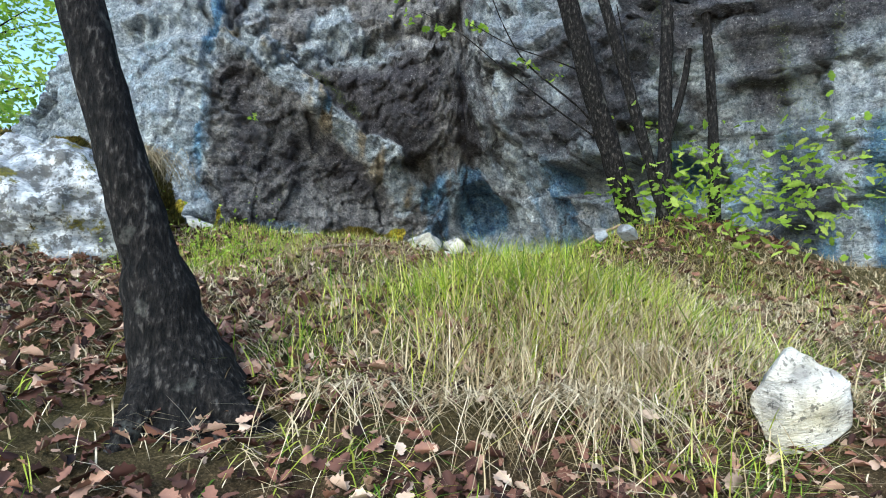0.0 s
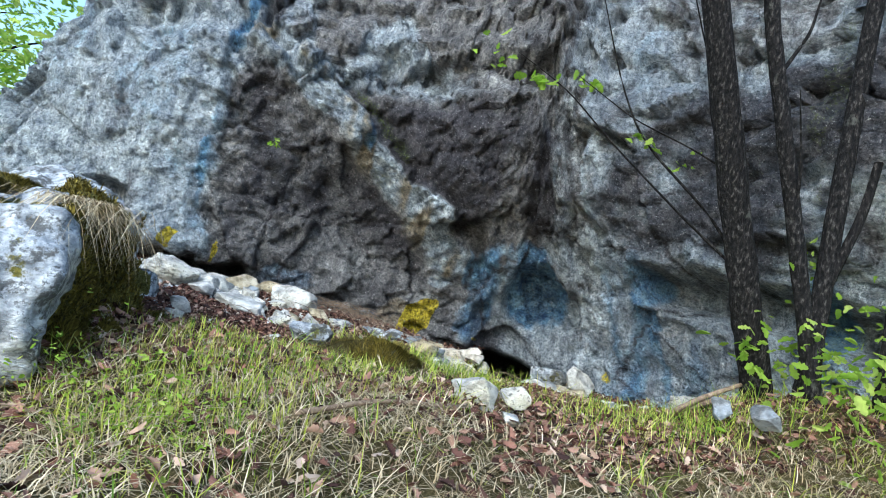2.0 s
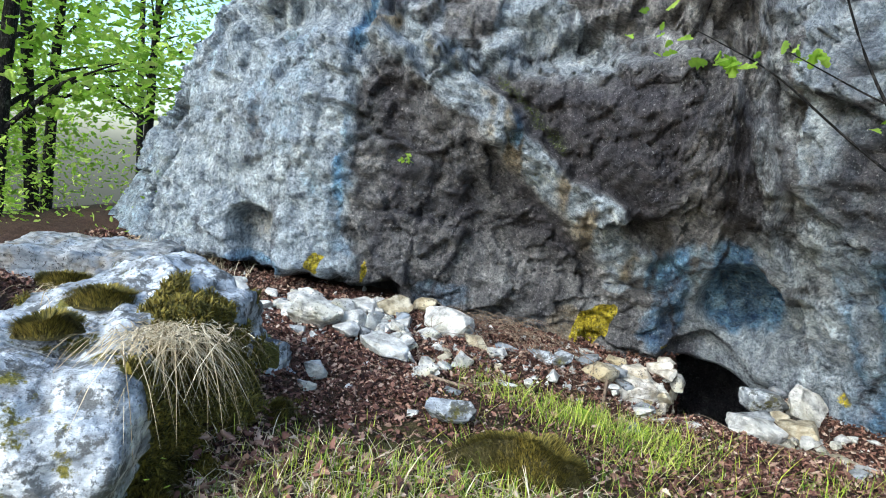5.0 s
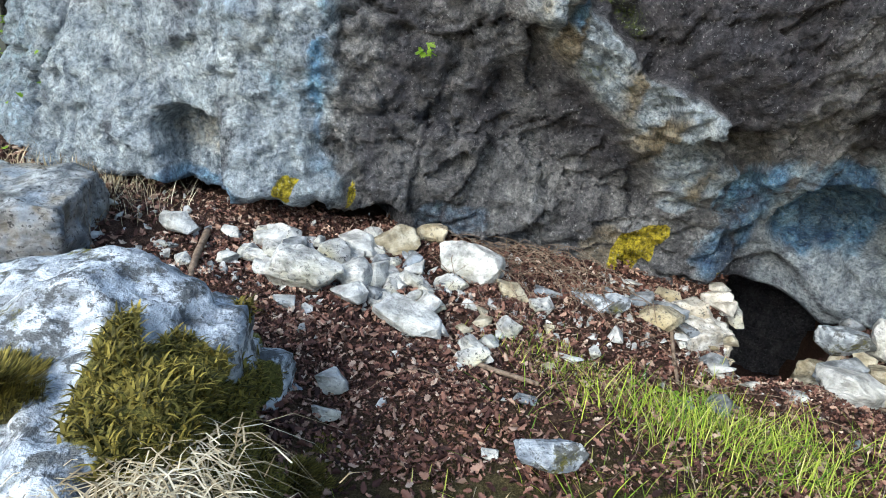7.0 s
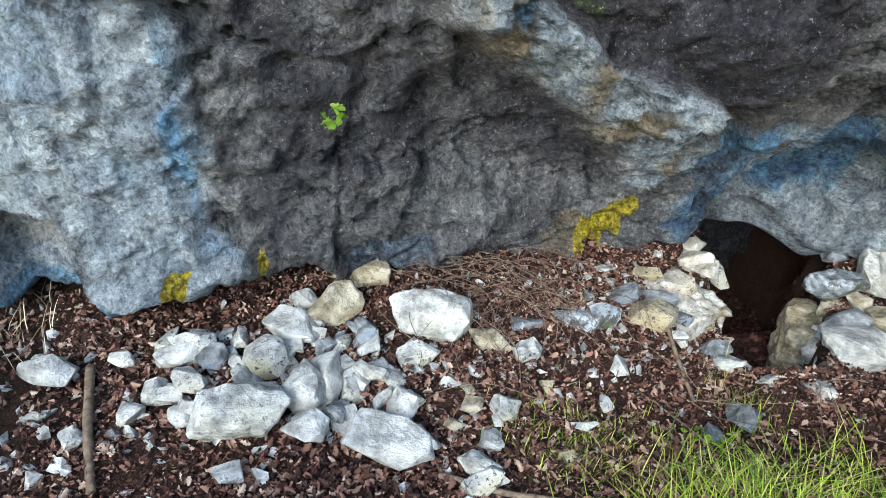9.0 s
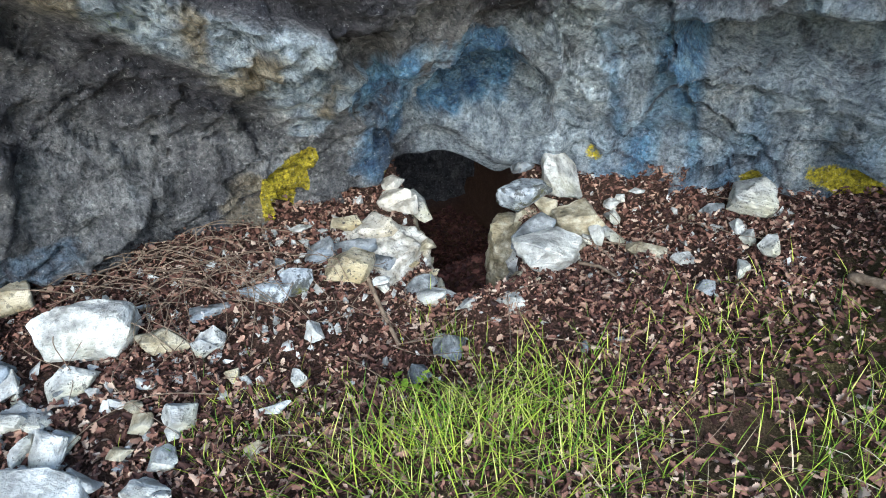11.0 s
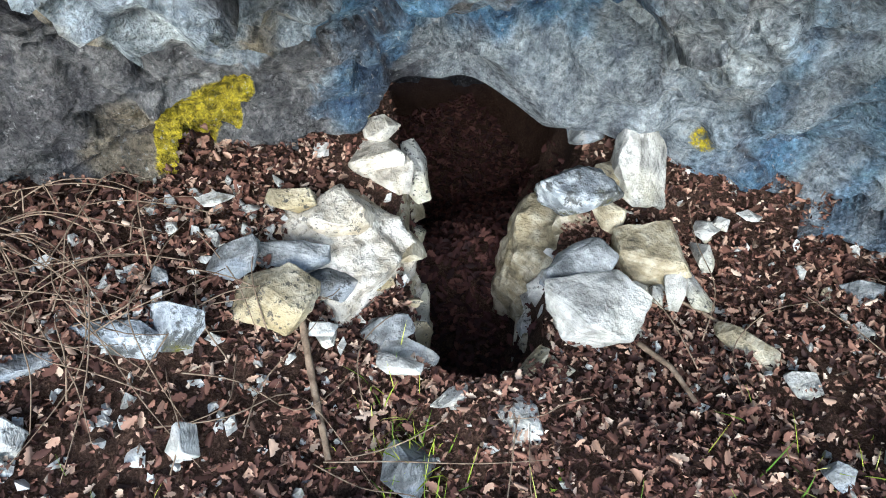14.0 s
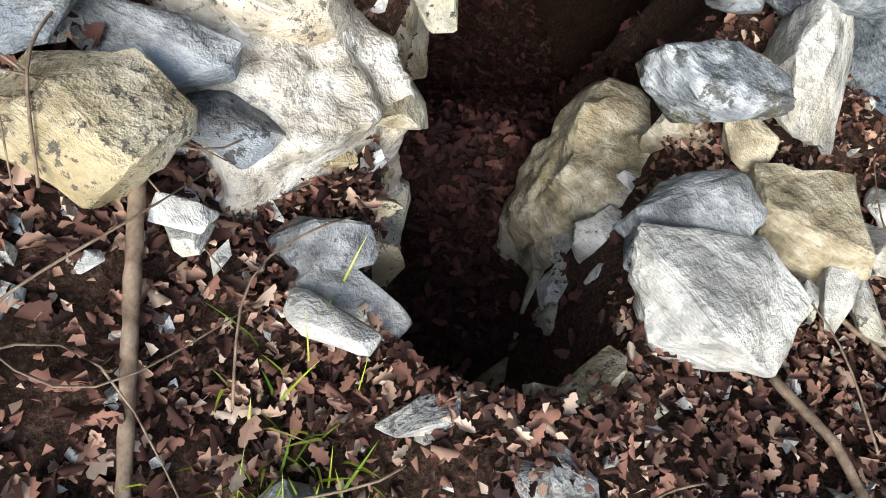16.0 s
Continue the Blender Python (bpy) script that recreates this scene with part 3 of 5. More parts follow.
def leaves(name, centres, size, material, flat=0.35, curl=0.35, seed=1, half=HALF_OAK):
    """Lobed leaves folded along the midrib, as one mesh."""
    rng = np.random.default_rng(seed)
    n, m = len(centres), len(half)
    out = np.concatenate([half, half[1:-1] * (-1, 1)])
    k = len(out)
    yaw, fold = rng.uniform(0, 2 * math.pi, n), rng.uniform(0.0, curl, n) * rng.choice([-1, 1, 1], n)
    px, py = rng.normal(0, flat, n), rng.normal(0, flat, n)
    bend = rng.uniform(-curl, curl, n)
    sz = size * rng.uniform(0.6, 1.3, n)
    u, v = out[:, 0][None] * rng.uniform(0.8, 1.2, n)[:, None], (out[:, 1] - 0.5)[None] + 0 * yaw[:, None]
    w = np.abs(u) * fold[:, None] * 2.2 + (v * v) * bend[:, None] * 2 + 0.035 * rng.normal(size=(n, k))
    # tip, then turn
    y1, w1 = v * np.cos(px)[:, None] - w * np.sin(px)[:, None], v * np.sin(px)[:, None] + w * np.cos(px)[:, None]
    u2, w2 = u * np.cos(py)[:, None] + w1 * np.sin(py)[:, None], -u * np.sin(py)[:, None] + w1 * np.cos(py)[:, None]
    cs, sn = np.cos(yaw)[:, None], np.sin(yaw)[:, None]
    p = np.stack([u2 * cs - y1 * sn, u2 * sn + y1 * cs, w2], 2) * sz[:, None, None] + np.asarray(centres)[:, None, :]
    right = list(range(m))
    left = [0] + list(range(m, k)) + [m - 1]
    faces = []
    for i in range(0, n * k, k):
        faces.append(tuple(i + j for j in right))
        faces.append(tuple(i + j for j in reversed(left)))
    return pydata(name, p.reshape(-1, 3), faces, material, None, True)


def rock(x, y, z, w, d, h, yaw, material, seed, chips=0.035):
    """A broken limestone piece: a hull of random corners with worn edges and a rough skin."""
    rng = random.Random(seed * 7 + 1)
    bm = bmesh.new()
    count = 20 if w > 0.2 else 14 if w > 0.1 else 10
    for i in range(count):
        a, t = rng.uniform(0, 2 * math.pi), rng.uniform(-1, 1)
        c = math.sqrt(1 - t * t)
        p = Vector((c * math.cos(a), c * math.sin(a), t))
        big = max(abs(v) for v in p)
        p = p.lerp(p / big, 0.45) * rng.uniform(0.72, 1.05)
        bm.verts.new((p.x * w * 0.54, p.y * d * 0.54, p.z * h * 0.58))
    res = bmesh.ops.convex_hull(bm, input=bm.verts)
    junk = {v for v in res["geom_interior"] + res["geom_unused"] if isinstance(v, bmesh.types.BMVert)}
    bmesh.ops.delete(bm, geom=list(junk), context="VERTS")
    bmesh.ops.dissolve_limit(bm, angle_limit=radians(14), verts=bm.verts, edges=bm.edges)
    bmesh.ops.bevel(bm, geom=bm.edges[:], offset=chips * min(w, d, h), segments=1, affect="EDGES", clamp_overlap=True)
    bmesh.ops.triangulate(bm, faces=bm.faces[:])
    cuts = 2 if w > 0.22 else 1 if w > 0.07 else 0
    for _ in range(cuts):
        bmesh.ops.subdivide_edges(bm, edges=bm.edges[:], cuts=1, use_grid_fill=True)
    if cuts:
        bm.normal_update()
        amp = 0.055 * min(w, d, h)
        moves = [(v, v.normal * (amp * noise.fractal(v.co * (7 / max(w, 0.1)) + Vector((seed, 0, 0)), 1.0, 2.0, 4))) for v in bm.verts]
        for v, mv in moves:
            v.co += mv
    for fc in bm.faces:
        fc.smooth = True
    for e in bm.edges:
        e.smooth = e.calc_face_angle(0.0) < 0.42
    me = bpy.data.meshes.new("rock")
    bm.to_mesh(me)
    bm.free()
    me.materials.append(material)
    ob = new("rock", me)
    ob.matrix_world = pose(x, y, z + 0.12 * h, rng.uniform(-14, 14), rng.uniform(-14, 14), yaw + rng.uniform(-18, 18))
    size = "large" if w > 0.22 else "fist-sized" if w < 0.1 else "hand-sized"
    look_of = {"pale_limestone": "pale broken limestone rock with dark lichen specks", "ochre_limestone": "ochre-stained angular limestone rock", "cream_limestone": "cream-coloured layered limestone block",
               "grey_limestone": "grey weathered limestone rock", "mossy_limestone": "pale limestone rock with patches of moss"}[material.name]
    return tagged(ob, size + " " + look_of + " among dead leaves", "rock", "loose limestone rocks")


def boulder(x, y, z, rx, ry, rz, yaw, material, seed, label, square=0.5, rough=0.16):
    """A big weathered block, knobbly and fissured."""
    bm = bmesh.new()
    bmesh.ops.create_icosphere(bm, subdivisions=6, radius=1.0)
    for v in bm.verts:
        p = v.co.normalized()
        big = max(abs(c) for c in p)
        q = p.lerp(p / big, square)
        s = Vector((q.x * rx, q.y * ry, q.z * rz))
        n1 = noise.fractal(s * 1.6 + Vector((seed, 3, 1)), 1.0, 2.0, 5)
        n2 = 1 - abs(noise.noise(s * 3.5 + Vector((seed, 9, 4)))) * 2
        n3 = 1.7 * noise.fractal(s * 14 + Vector((seed, 5, 7)), 1.0, 2.0, 3)
        v.co = s + p * (rough * n1 + 0.05 * n2 + 0.012 * n3)
    me = bpy.data.meshes.new("boulder")
    for fc in bm.faces:
        fc.smooth = True
    bm.to_mesh(me)
    bm.free()
    me.materials.append(material)
    ob = new("boulder", me)
    ob.matrix_world = pose(x, y, z, 0, 0, yaw)
    return tagged(ob, label, "boulder", "boulders by the path")


def tree(name, stem, radii, limbs, label, group, foliage=(), roots=()):
    root = new(name)
    root.location = stem[0]
    origin = Vector(stem[0])

    def local(p):
        v, f = p
        return [q - origin for q in v], f
    pydata("trunk", *local(tube(stem, radii, 16, 46, 0.16, stem[0][0] * 9)), BARK, root, True)
    for i, (pts, rad) in enumerate(limbs):
        pydata("branch", *local(tube(pts, rad, 7, 22)), BARK, root, True)
    for pts, rad in roots:
        pydata("root", *local(tube(pts, rad, 8, 18, 0.2)), BARK, root, True)
    for i, (centre, spread, count, size) in enumerate(foliage):
        rng = np.random.default_rng(i + int(abs(stem[0][0]) * 100))
        c = rng.normal(0, 1, (count, 3)) * np.array(spread) + np.array(centre) - np.array(stem[0])
        ob = leaves("foliage", c, size, GREEN_LEAF, 0.5, 0.3, i + 3)
        ob.parent = root
        tagged(ob, kind="stuff")
    return tagged(root, label, "tree", group)


# ---- trees by the path ----
tree("tree", [(-1.64, -3.86, -0.50), (-1.74, -3.86, -0.18), (-1.81, -3.87, 0.08), (-1.91, -3.88, 0.4), (-2.05, -3.89, 0.9), (-2.50, -3.95, 2.5), (-3.2, -4.0, 5.0)],
     [0.22, 0.12, 0.074, 0.063, 0.059, 0.052, 0.045], [], "dark leaning tree with rough scaly bark and flared foot", "trees by the path",
     roots=[([(-1.72, -3.9, -0.22), (-1.55, -3.98, -0.36), (-1.38, -4.02, -0.44)], [0.07, 0.05, 0.02]),
            ([(-1.74, -3.86, -0.25), (-1.52, -3.78, -0.32), (-1.36, -3.68, -0.33)], [0.07, 0.045, 0.02]),
            ([(-1.76, -3.92, -0.25), (-1.80, -4.02, -0.38), (-1.84, -4.10, -0.46)], [0.06, 0.04, 0.015])])
tree("tree", [(1.16, -1.18, 0.1), (1.10, -1.2, 0.4), (0.85, -1.27, 1.0), (0.47, -1.37, 2.0), (-0.27, -1.58, 4.0), (-0.8, -1.7, 6.0)], [0.13, 0.09, 0.08, 0.074, 0.06, 0.045],
     [([(0.87, -1.27, 1.01), (0.69, -1.15, 1.35), (0.21, -1.05, 1.72), (0.03, -1.03, 2.04), (-0.15, -1.01, 2.50)], [0.012, 0.009, 0.007, 0.005, 0.003]),
      ([(0.85, -1.25, 1.06), (0.51, -1.11, 1.33), (0.03, -1.05, 1.67), (-0.27, -1.05, 1.90), (-0.60, -1.05, 2.04)], [0.009, 0.007, 0.005, 0.004, 0.002]),
      ([(0.69, -1.29, 1.58), (0.45, -1.20, 1.70), (0.09, -1.17, 1.79), (-0.27, -1.17, 1.95)], [0.008, 0.005, 0.004, 0.002]),
      ([(0.66, -1.29, 1.72), (0.60, -1.22, 1.98), (0.45, -1.17, 2.27), (0.27, -1.15, 2.73)], [0.01, 0.007, 0.005, 0.003])],
     "dark leaning tree with thin leafy twigs", "trees by the path",
     [((-0.43, -1.05, 1.93), (0.05, 0.03, 0.03), 12, 0.075), ((-0.17, -1.05, 1.97), (0.05, 0.03, 0.02), 9, 0.07), ((-0.72, -1.05, 2.04), (0.06, 0.03, 0.08), 9, 0.06),
      ((0.24, -1.05, 1.72), (0.05, 0.03, 0.02), 9, 0.065), ((0.89, -1.11, 1.29), (0.04, 0.03, 0.06), 8, 0.06), ((0.48, -1.11, 1.64), (0.06, 0.04, 0.05), 8, 0.05),
      ((1.23, -1.29, 1.18), (0.06, 0.04, 0.1), 8, 0.06)])
tree("tree", [(1.26, -1.54, 0.2), (1.10, -1.56, 0.6), (0.85, -1.58, 1.35), (0.5, -1.6, 2.4), (0.1, -1.65, 5.0)], [0.06, 0.042, 0.04, 0.036, 0.03],
     [([(0.85, -1.58, 1.35), (0.78, -1.66, 1.6), (0.66, -1.72, 1.95)], [0.012, 0.008, 0.003]), ([(0.62, -1.6, 2.05), (0.74, -1.62, 2.3), (0.8, -1.62, 2.7)], [0.012, 0.008, 0.003])],
     "slim grey tree beside the dark leaning tree", "trees by the path")
tree("tree", [(1.24, -1.40, 0.2), (1.20, -1.43, 0.8), (1.2, -1.45, 1.7), (1.24, -1.45, 2.9), (1.35, -1.45, 5.0)], [0.075, 0.052, 0.047, 0.042, 0.03],
     [([(1.2, -1.45, 1.05), (1.32, -1.5, 1.5), (1.42, -1.5, 2.2), (1.5, -1.5, 3.2)], [0.03, 0.025, 0.02, 0.015])],
     "slim dark forked tree beside the leaning tree", "trees by the path")
tree("tree", [(1.5, -1.62, 0.3), (1.48, -1.62, 1.2), (1.42, -1.6, 2.2), (1.5, -1.65, 4.5)], [0.05, 0.036, 0.032, 0.025],
     [([(1.47, -1.62, 1.3), (1.38, -1.7, 1.5), (1.3, -1.78, 1.8)], [0.011, 0.008, 0.003])],
     "slim dark young tree by the cliff", "trees by the path")

# ---- boulders ----
BIG = boulder(-2.72, -1.38, 0.32, 0.44, 0.88, 0.46, 4, MOSSY_STONE, 2, "big pale limestone boulder with cushions of moss and dry grass", 0.45, 0.14)
boulder(-4.1, -1.75, 0.35, 0.6, 0.75, 0.72, -10, GREY_STONE, 5, "dark grey fissured limestone boulder beside the mossy one", 0.5, 0.2)
boulder(-3.95, 0.28, 0.40, 0.48, 0.34, 0.27, 12, GREY_STONE, 8, "grey box-shaped limestone block with a flat top", 0.85, 0.05)
END = boulder(-2.74, -0.66, 0.17, 0.34, 0.34, 0.24, -30, MOSSY_STONE, 14, "pale pitted end of a limestone boulder with moss", 0.5, 0.13)
boulder(-0.28, 0.84, -0.22, 0.17, 0.26, 0.30, 20, CREAM_STONE, 21, "ochre limestone block walling the side of the hollow", 0.7, 0.06)
boulder(0.62, 0.50, -0.36, 0.16, 0.30, 0.24, 40, TAN_STONE, 23, "ochre limestone block walling the side of the hollow", 0.7, 0.06)

# ---- loose rocks ----
rock(-1.59, 0.66, 0.35, 0.381, 0.278, 0.200, -19, WHITE_STONE, 1)
rock(-1.70, 0.47, 0.30, 0.194, 0.125, 0.090, -19, WHITE_STONE, 2)
rock(-1.79, 1.03, 0.37, 0.209, 0.176, 0.127, -19, TAN_STONE, 3)
rock(-1.88, 1.22, 0.38, 0.135, 0.202, 0.105, 0, TAN_STONE, 4)
rock(-1.94, 1.11, 0.36, 0.197, 0.092, 0.066, -19, TAN_STONE, 5)
rock(-2.00, 0.81, 0.38, 0.303, 0.182, 0.131, 5, TAN_STONE, 6)
rock(-2.19, 0.72, 0.38, 0.253, 0.179, 0.129, -59, WHITE_STONE, 7)
rock(-2.39, 0.24, 0.39, 0.347, 0.334, 0.240, -19, WHITE_STONE, 8)
rock(-2.31, 0.52, 0.38, 0.214, 0.199, 0.143, -19, WHITE_STONE, 9)
rock(-2.18, 0.33, 0.35, 0.243, 0.216, 0.155, -54, WHITE_STONE, 10)
rock(-2.10, 0.39, 0.34, 0.177, 0.259, 0.138, -19, WHITE_STONE, 11)
rock(-1.98, 0.33, 0.31, 0.121, 0.174, 0.093, -19, WHITE_STONE, 12)
rock(-1.82, 0.35, 0.30, 0.121, 0.134, 0.089, -19, WHITE_STONE, 13)
rock(-1.82, 0.20, 0.29, 0.155, 0.142, 0.102, -59, WHITE_STONE, 14)
rock(-1.77, 0.03, 0.26, 0.136, 0.149, 0.100, -19, WHITE_STONE, 15)
rock(-2.18, 0.13, 0.32, 0.179, 0.179, 0.129, -39, WHITE_STONE, 16)
rock(-1.89, 0.04, 0.28, 0.373, 0.199, 0.143, -44, WHITE_STONE, 17)
rock(-2.60, 0.66, 0.41, 0.196, 0.165, 0.119, -19, WHITE_STONE, 18)
rock(-2.70, 0.74, 0.41, 0.099, 0.186, 0.082, -19, WHITE_STONE, 19)
rock(-2.52, 0.59, 0.38, 0.147, 0.147, 0.106, -19, GREY_STONE, 20)
rock(-2.58, 0.33, 0.36, 0.138, 0.138, 0.100, -19, WHITE_STONE, 21)
rock(-2.66, 0.48, 0.37, 0.116, 0.087, 0.063, -19, WHITE_STONE, 22)
rock(-2.73, 0.46, 0.38, 0.116, 0.116, 0.084, -19, WHITE_STONE, 23)
rock(-2.81, 0.36, 0.38, 0.171, 0.114, 0.082, -19, WHITE_STONE, 24)
rock(-2.88, 0.68, 0.41, 0.124, 0.093, 0.067, -19, WHITE_STONE, 25)
rock(-2.56, 0.50, 0.36, 0.092, 0.075, 0.054, -19, WHITE_STONE, 26)
rock(-2.23, 0.61, 0.36, 0.130, 0.116, 0.083, -19, WHITE_STONE, 27)
rock(-2.13, 0.92, 0.37, 0.141, 0.119, 0.085, -19, WHITE_STONE, 28)
rock(-1.87, 0.54, 0.31, 0.085, 0.113, 0.065, -19, WHITE_STONE, 29)
rock(-1.35, 0.51, 0.27, 0.214, 0.128, 0.092, -19, TAN_STONE, 30)
rock(-1.23, 0.45, 0.24, 0.091, 0.079, 0.057, -19, WHITE_STONE, 31)
rock(-1.19, 0.60, 0.25, 0.251, 0.083, 0.059, -19, GREY_STONE, 32)
rock(-1.49, 0.35, 0.26, 0.114, 0.087, 0.063, -19, WHITE_STONE, 33)
rock(-1.56, 0.25, 0.26, 0.106, 0.069, 0.049, -19, TAN_STONE, 34)
rock(-1.55, 0.18, 0.25, 0.109, 0.083, 0.060, -19, TAN_STONE, 35)
rock(-1.63, 0.11, 0.24, 0.091, 0.066, 0.047, -19, TAN_STONE, 36)
rock(-1.46, 0.09, 0.23, 0.066, 0.082, 0.050, -19, WHITE_STONE, 37)
rock(-1.52, -0.01, 0.23, 0.104, 0.136, 0.079, -19, WHITE_STONE, 38)
rock(-1.61, -0.12, 0.25, 0.167, 0.143, 0.103, -19, WHITE_STONE, 39)
rock(-1.20, 0.24, 0.21, 0.060, 0.108, 0.049, -19, TAN_STONE, 40)
rock(-1.13, 0.02, 0.18, 0.119, 0.067, 0.048, 10, WHITE_STONE, 41)
rock(-0.85, 0.28, 0.18, 0.103, 0.103, 0.074, -19, WHITE_STONE, 42)
rock(-1.00, 0.09, 0.17, 0.070, 0.150, 0.060, -19, WHITE_STONE, 43)
rock(-0.93, 0.60, 0.22, 0.257, 0.109, 0.078, -19, MOSSY_STONE, 44)
rock(-0.56, -0.03, -0.01, 0.104, 0.092, 0.066, -19, GREY_STONE, 45)
rock(-0.37, 0.03, -0.04, 0.182, 0.182, 0.131, -19, GREY_STONE, 46)
rock(-0.17, -0.04, 0.02, 0.097, 0.097, 0.070, -19, WHITE_STONE, 47)
rock(-1.26, -0.13, 0.20, 0.088, 0.054, 0.039, -19, TAN_STONE, 48)
rock(-0.05, -0.41, 0.11, 0.074, 0.131, 0.060, -19, GREY_STONE, 49)
rock(-2.42, 0.71, 0.38, 0.135, 0.120, 0.087, -19, WHITE_STONE, 50)
rock(-2.01, 0.55, 0.33, 0.085, 0.085, 0.061, -19, WHITE_STONE, 51)
rock(-2.06, 0.23, 0.30, 0.105, 0.105, 0.075, -19, WHITE_STONE, 52)
rock(-2.42, 0.56, 0.36, 0.104, 0.087, 0.063, -19, WHITE_STONE, 53)
rock(-3.13, 0.64, 0.44, 0.201, 0.146, 0.105, 0, WHITE_STONE, 54)
rock(-3.20, 0.24, 0.39, 0.093, 0.067, 0.048, 0, WHITE_STONE, 55)
rock(-2.65, 0.64, 0.40, 0.229, 0.141, 0.102, 0, WHITE_STONE, 56)
rock(-2.17, -0.51, 0.27, 0.144, 0.164, 0.106, 0, WHITE_STONE, 57)
rock(-2.15, -0.64, 0.24, 0.119, 0.096, 0.069, 0, WHITE_STONE, 58)
rock(-1.61, -0.18, 0.25, 0.167, 0.117, 0.084, 0, WHITE_STONE, 59)
rock(-1.43, -0.49, 0.25, 0.107, 0.076, 0.055, 0, GREY_STONE, 60)
rock(-1.41, -0.85, 0.27, 0.248, 0.181, 0.130, 0, MOSSY_STONE, 61)
rock(-1.59, -0.80, 0.23, 0.073, 0.059, 0.042, 0, WHITE_STONE, 62)
rock(-3.00, 0.30, 0.38, 0.119, 0.086, 0.062, 0, WHITE_STONE, 63)
rock(-3.13, 0.44, 0.40, 0.146, 0.063, 0.045, 0, WHITE_STONE, 64)
rock(-3.54, 0.77, 0.48, 0.086, 0.078, 0.056, 0, WHITE_STONE, 65)
rock(-3.98, 1.40, 0.58, 0.212, 0.092, 0.066, 0, GREY_STONE, 66)
rock(-2.69, 0.43, 0.38, 0.154, 0.101, 0.072, 0, WHITE_STONE, 67)
rock(0.94, 0.31, 0.01, 0.129, 0.086, 0.062, -35, WHITE_STONE, 68)
rock(-0.03, -0.00, 0.05, 0.110, 0.198, 0.090, -35, WHITE_STONE, 69)
rock(0.73, -0.10, 0.01, 0.217, 0.102, 0.074, -65, TAN_STONE, 70)
rock(0.76, -0.28, 0.06, 0.124, 0.089, 0.064, -35, WHITE_STONE, 71)
rock(0.79, -0.52, 0.12, 0.120, 0.110, 0.079, -35, WHITE_STONE, 72)
rock(0.60, -0.51, 0.11, 0.091, 0.105, 0.067, -35, GREY_STONE, 73)
rock(1.28, -0.27, 0.15, 0.283, 0.269, 0.193, -35, WHITE_STONE, 74)
rock(1.18, -0.13, 0.07, 0.130, 0.090, 0.065, -35, GREY_STONE, 75)
rock(1.07, -0.24, 0.06, 0.070, 0.097, 0.054, -35, WHITE_STONE, 76)
rock(1.12, -0.32, 0.10, 0.108, 0.108, 0.078, -35, WHITE_STONE, 77)
rock(1.07, -0.40, 0.10, 0.084, 0.121, 0.065, -35, WHITE_STONE, 78)
rock(1.03, -0.53, 0.14, 0.128, 0.133, 0.093, -35, WHITE_STONE, 79)
rock(0.07, -0.50, 0.11, 0.080, 0.149, 0.066, -35, WHITE_STONE, 80)
rock(1.11, 0.29, 0.03, 0.094, 0.053, 0.038, -35, WHITE_STONE, 81)
rock(0.99, 0.31, 0.02, 0.093, 0.064, 0.046, -35, WHITE_STONE, 82)
rock(0.65, 0.21, -0.04, 0.070, 0.070, 0.050, -35, WHITE_STONE, 83)
rock(0.80, 0.32, -0.02, 0.062, 0.062, 0.044, -35, WHITE_STONE, 84)
rock(0.13, 0.05, 0.04, 0.092, 0.060, 0.043, -35, WHITE_STONE, 85)
rock(1.11, -0.07, 0.03, 0.067, 0.067, 0.048, -35, TAN_STONE, 86)
rock(-0.25, 0.85, 0.09, 0.306, 0.273, 0.178, -8, CREAM_STONE, 87)
rock(-0.35, 0.92, 0.16, 0.196, 0.119, 0.077, -8, TAN_STONE, 88)
rock(-0.03, 0.99, 0.13, 0.195, 0.205, 0.134, -8, CREAM_STONE, 89)
rock(-0.00, 0.92, 0.10, 0.164, 0.207, 0.112, 21, CREAM_STONE, 90)
rock(0.11, 0.95, 0.05, 0.153, 0.250, 0.105, 1, WHITE_STONE, 91)
rock(0.01, 1.08, 0.18, 0.184, 0.109, 0.071, -8, CREAM_STONE, 92)
rock(-0.15, 0.78, 0.02, 0.188, 0.099, 0.064, 6, CREAM_STONE, 93)
rock(-0.59, 0.73, 0.20, 0.181, 0.131, 0.086, -8, GREY_STONE, 94)
rock(-0.45, 0.72, 0.14, 0.286, 0.135, 0.088, -38, GREY_STONE, 95)
rock(-0.52, 0.58, 0.16, 0.254, 0.197, 0.128, -28, TAN_STONE, 96)
rock(-0.34, 0.62, 0.06, 0.190, 0.169, 0.110, -28, GREY_STONE, 97)
rock(-0.20, 0.66, -0.00, 0.133, 0.188, 0.091, -8, TAN_STONE, 98)
rock(-0.07, 0.69, 0.01, 0.129, 0.203, 0.088, 6, TAN_STONE, 99)
rock(-0.24, 0.45, -0.03, 0.175, 0.169, 0.110, -38, GREY_STONE, 100)
rock(-0.23, 0.35, -0.05, 0.243, 0.135, 0.088, -50, WHITE_STONE, 101)
rock(-0.31, 0.69, 0.05, 0.095, 0.084, 0.055, -28, TAN_STONE, 102)
rock(-0.79, 0.58, 0.22, 0.198, 0.159, 0.104, -18, MOSSY_STONE, 103)
rock(-0.43, 0.45, 0.08, 0.069, 0.069, 0.045, -8, WHITE_STONE, 104)
rock(-0.55, 0.41, 0.11, 0.046, 0.043, 0.028, -8, WHITE_STONE, 105)
rock(-0.14, 0.13, 0.02, 0.153, 0.087, 0.056, -8, WHITE_STONE, 106)
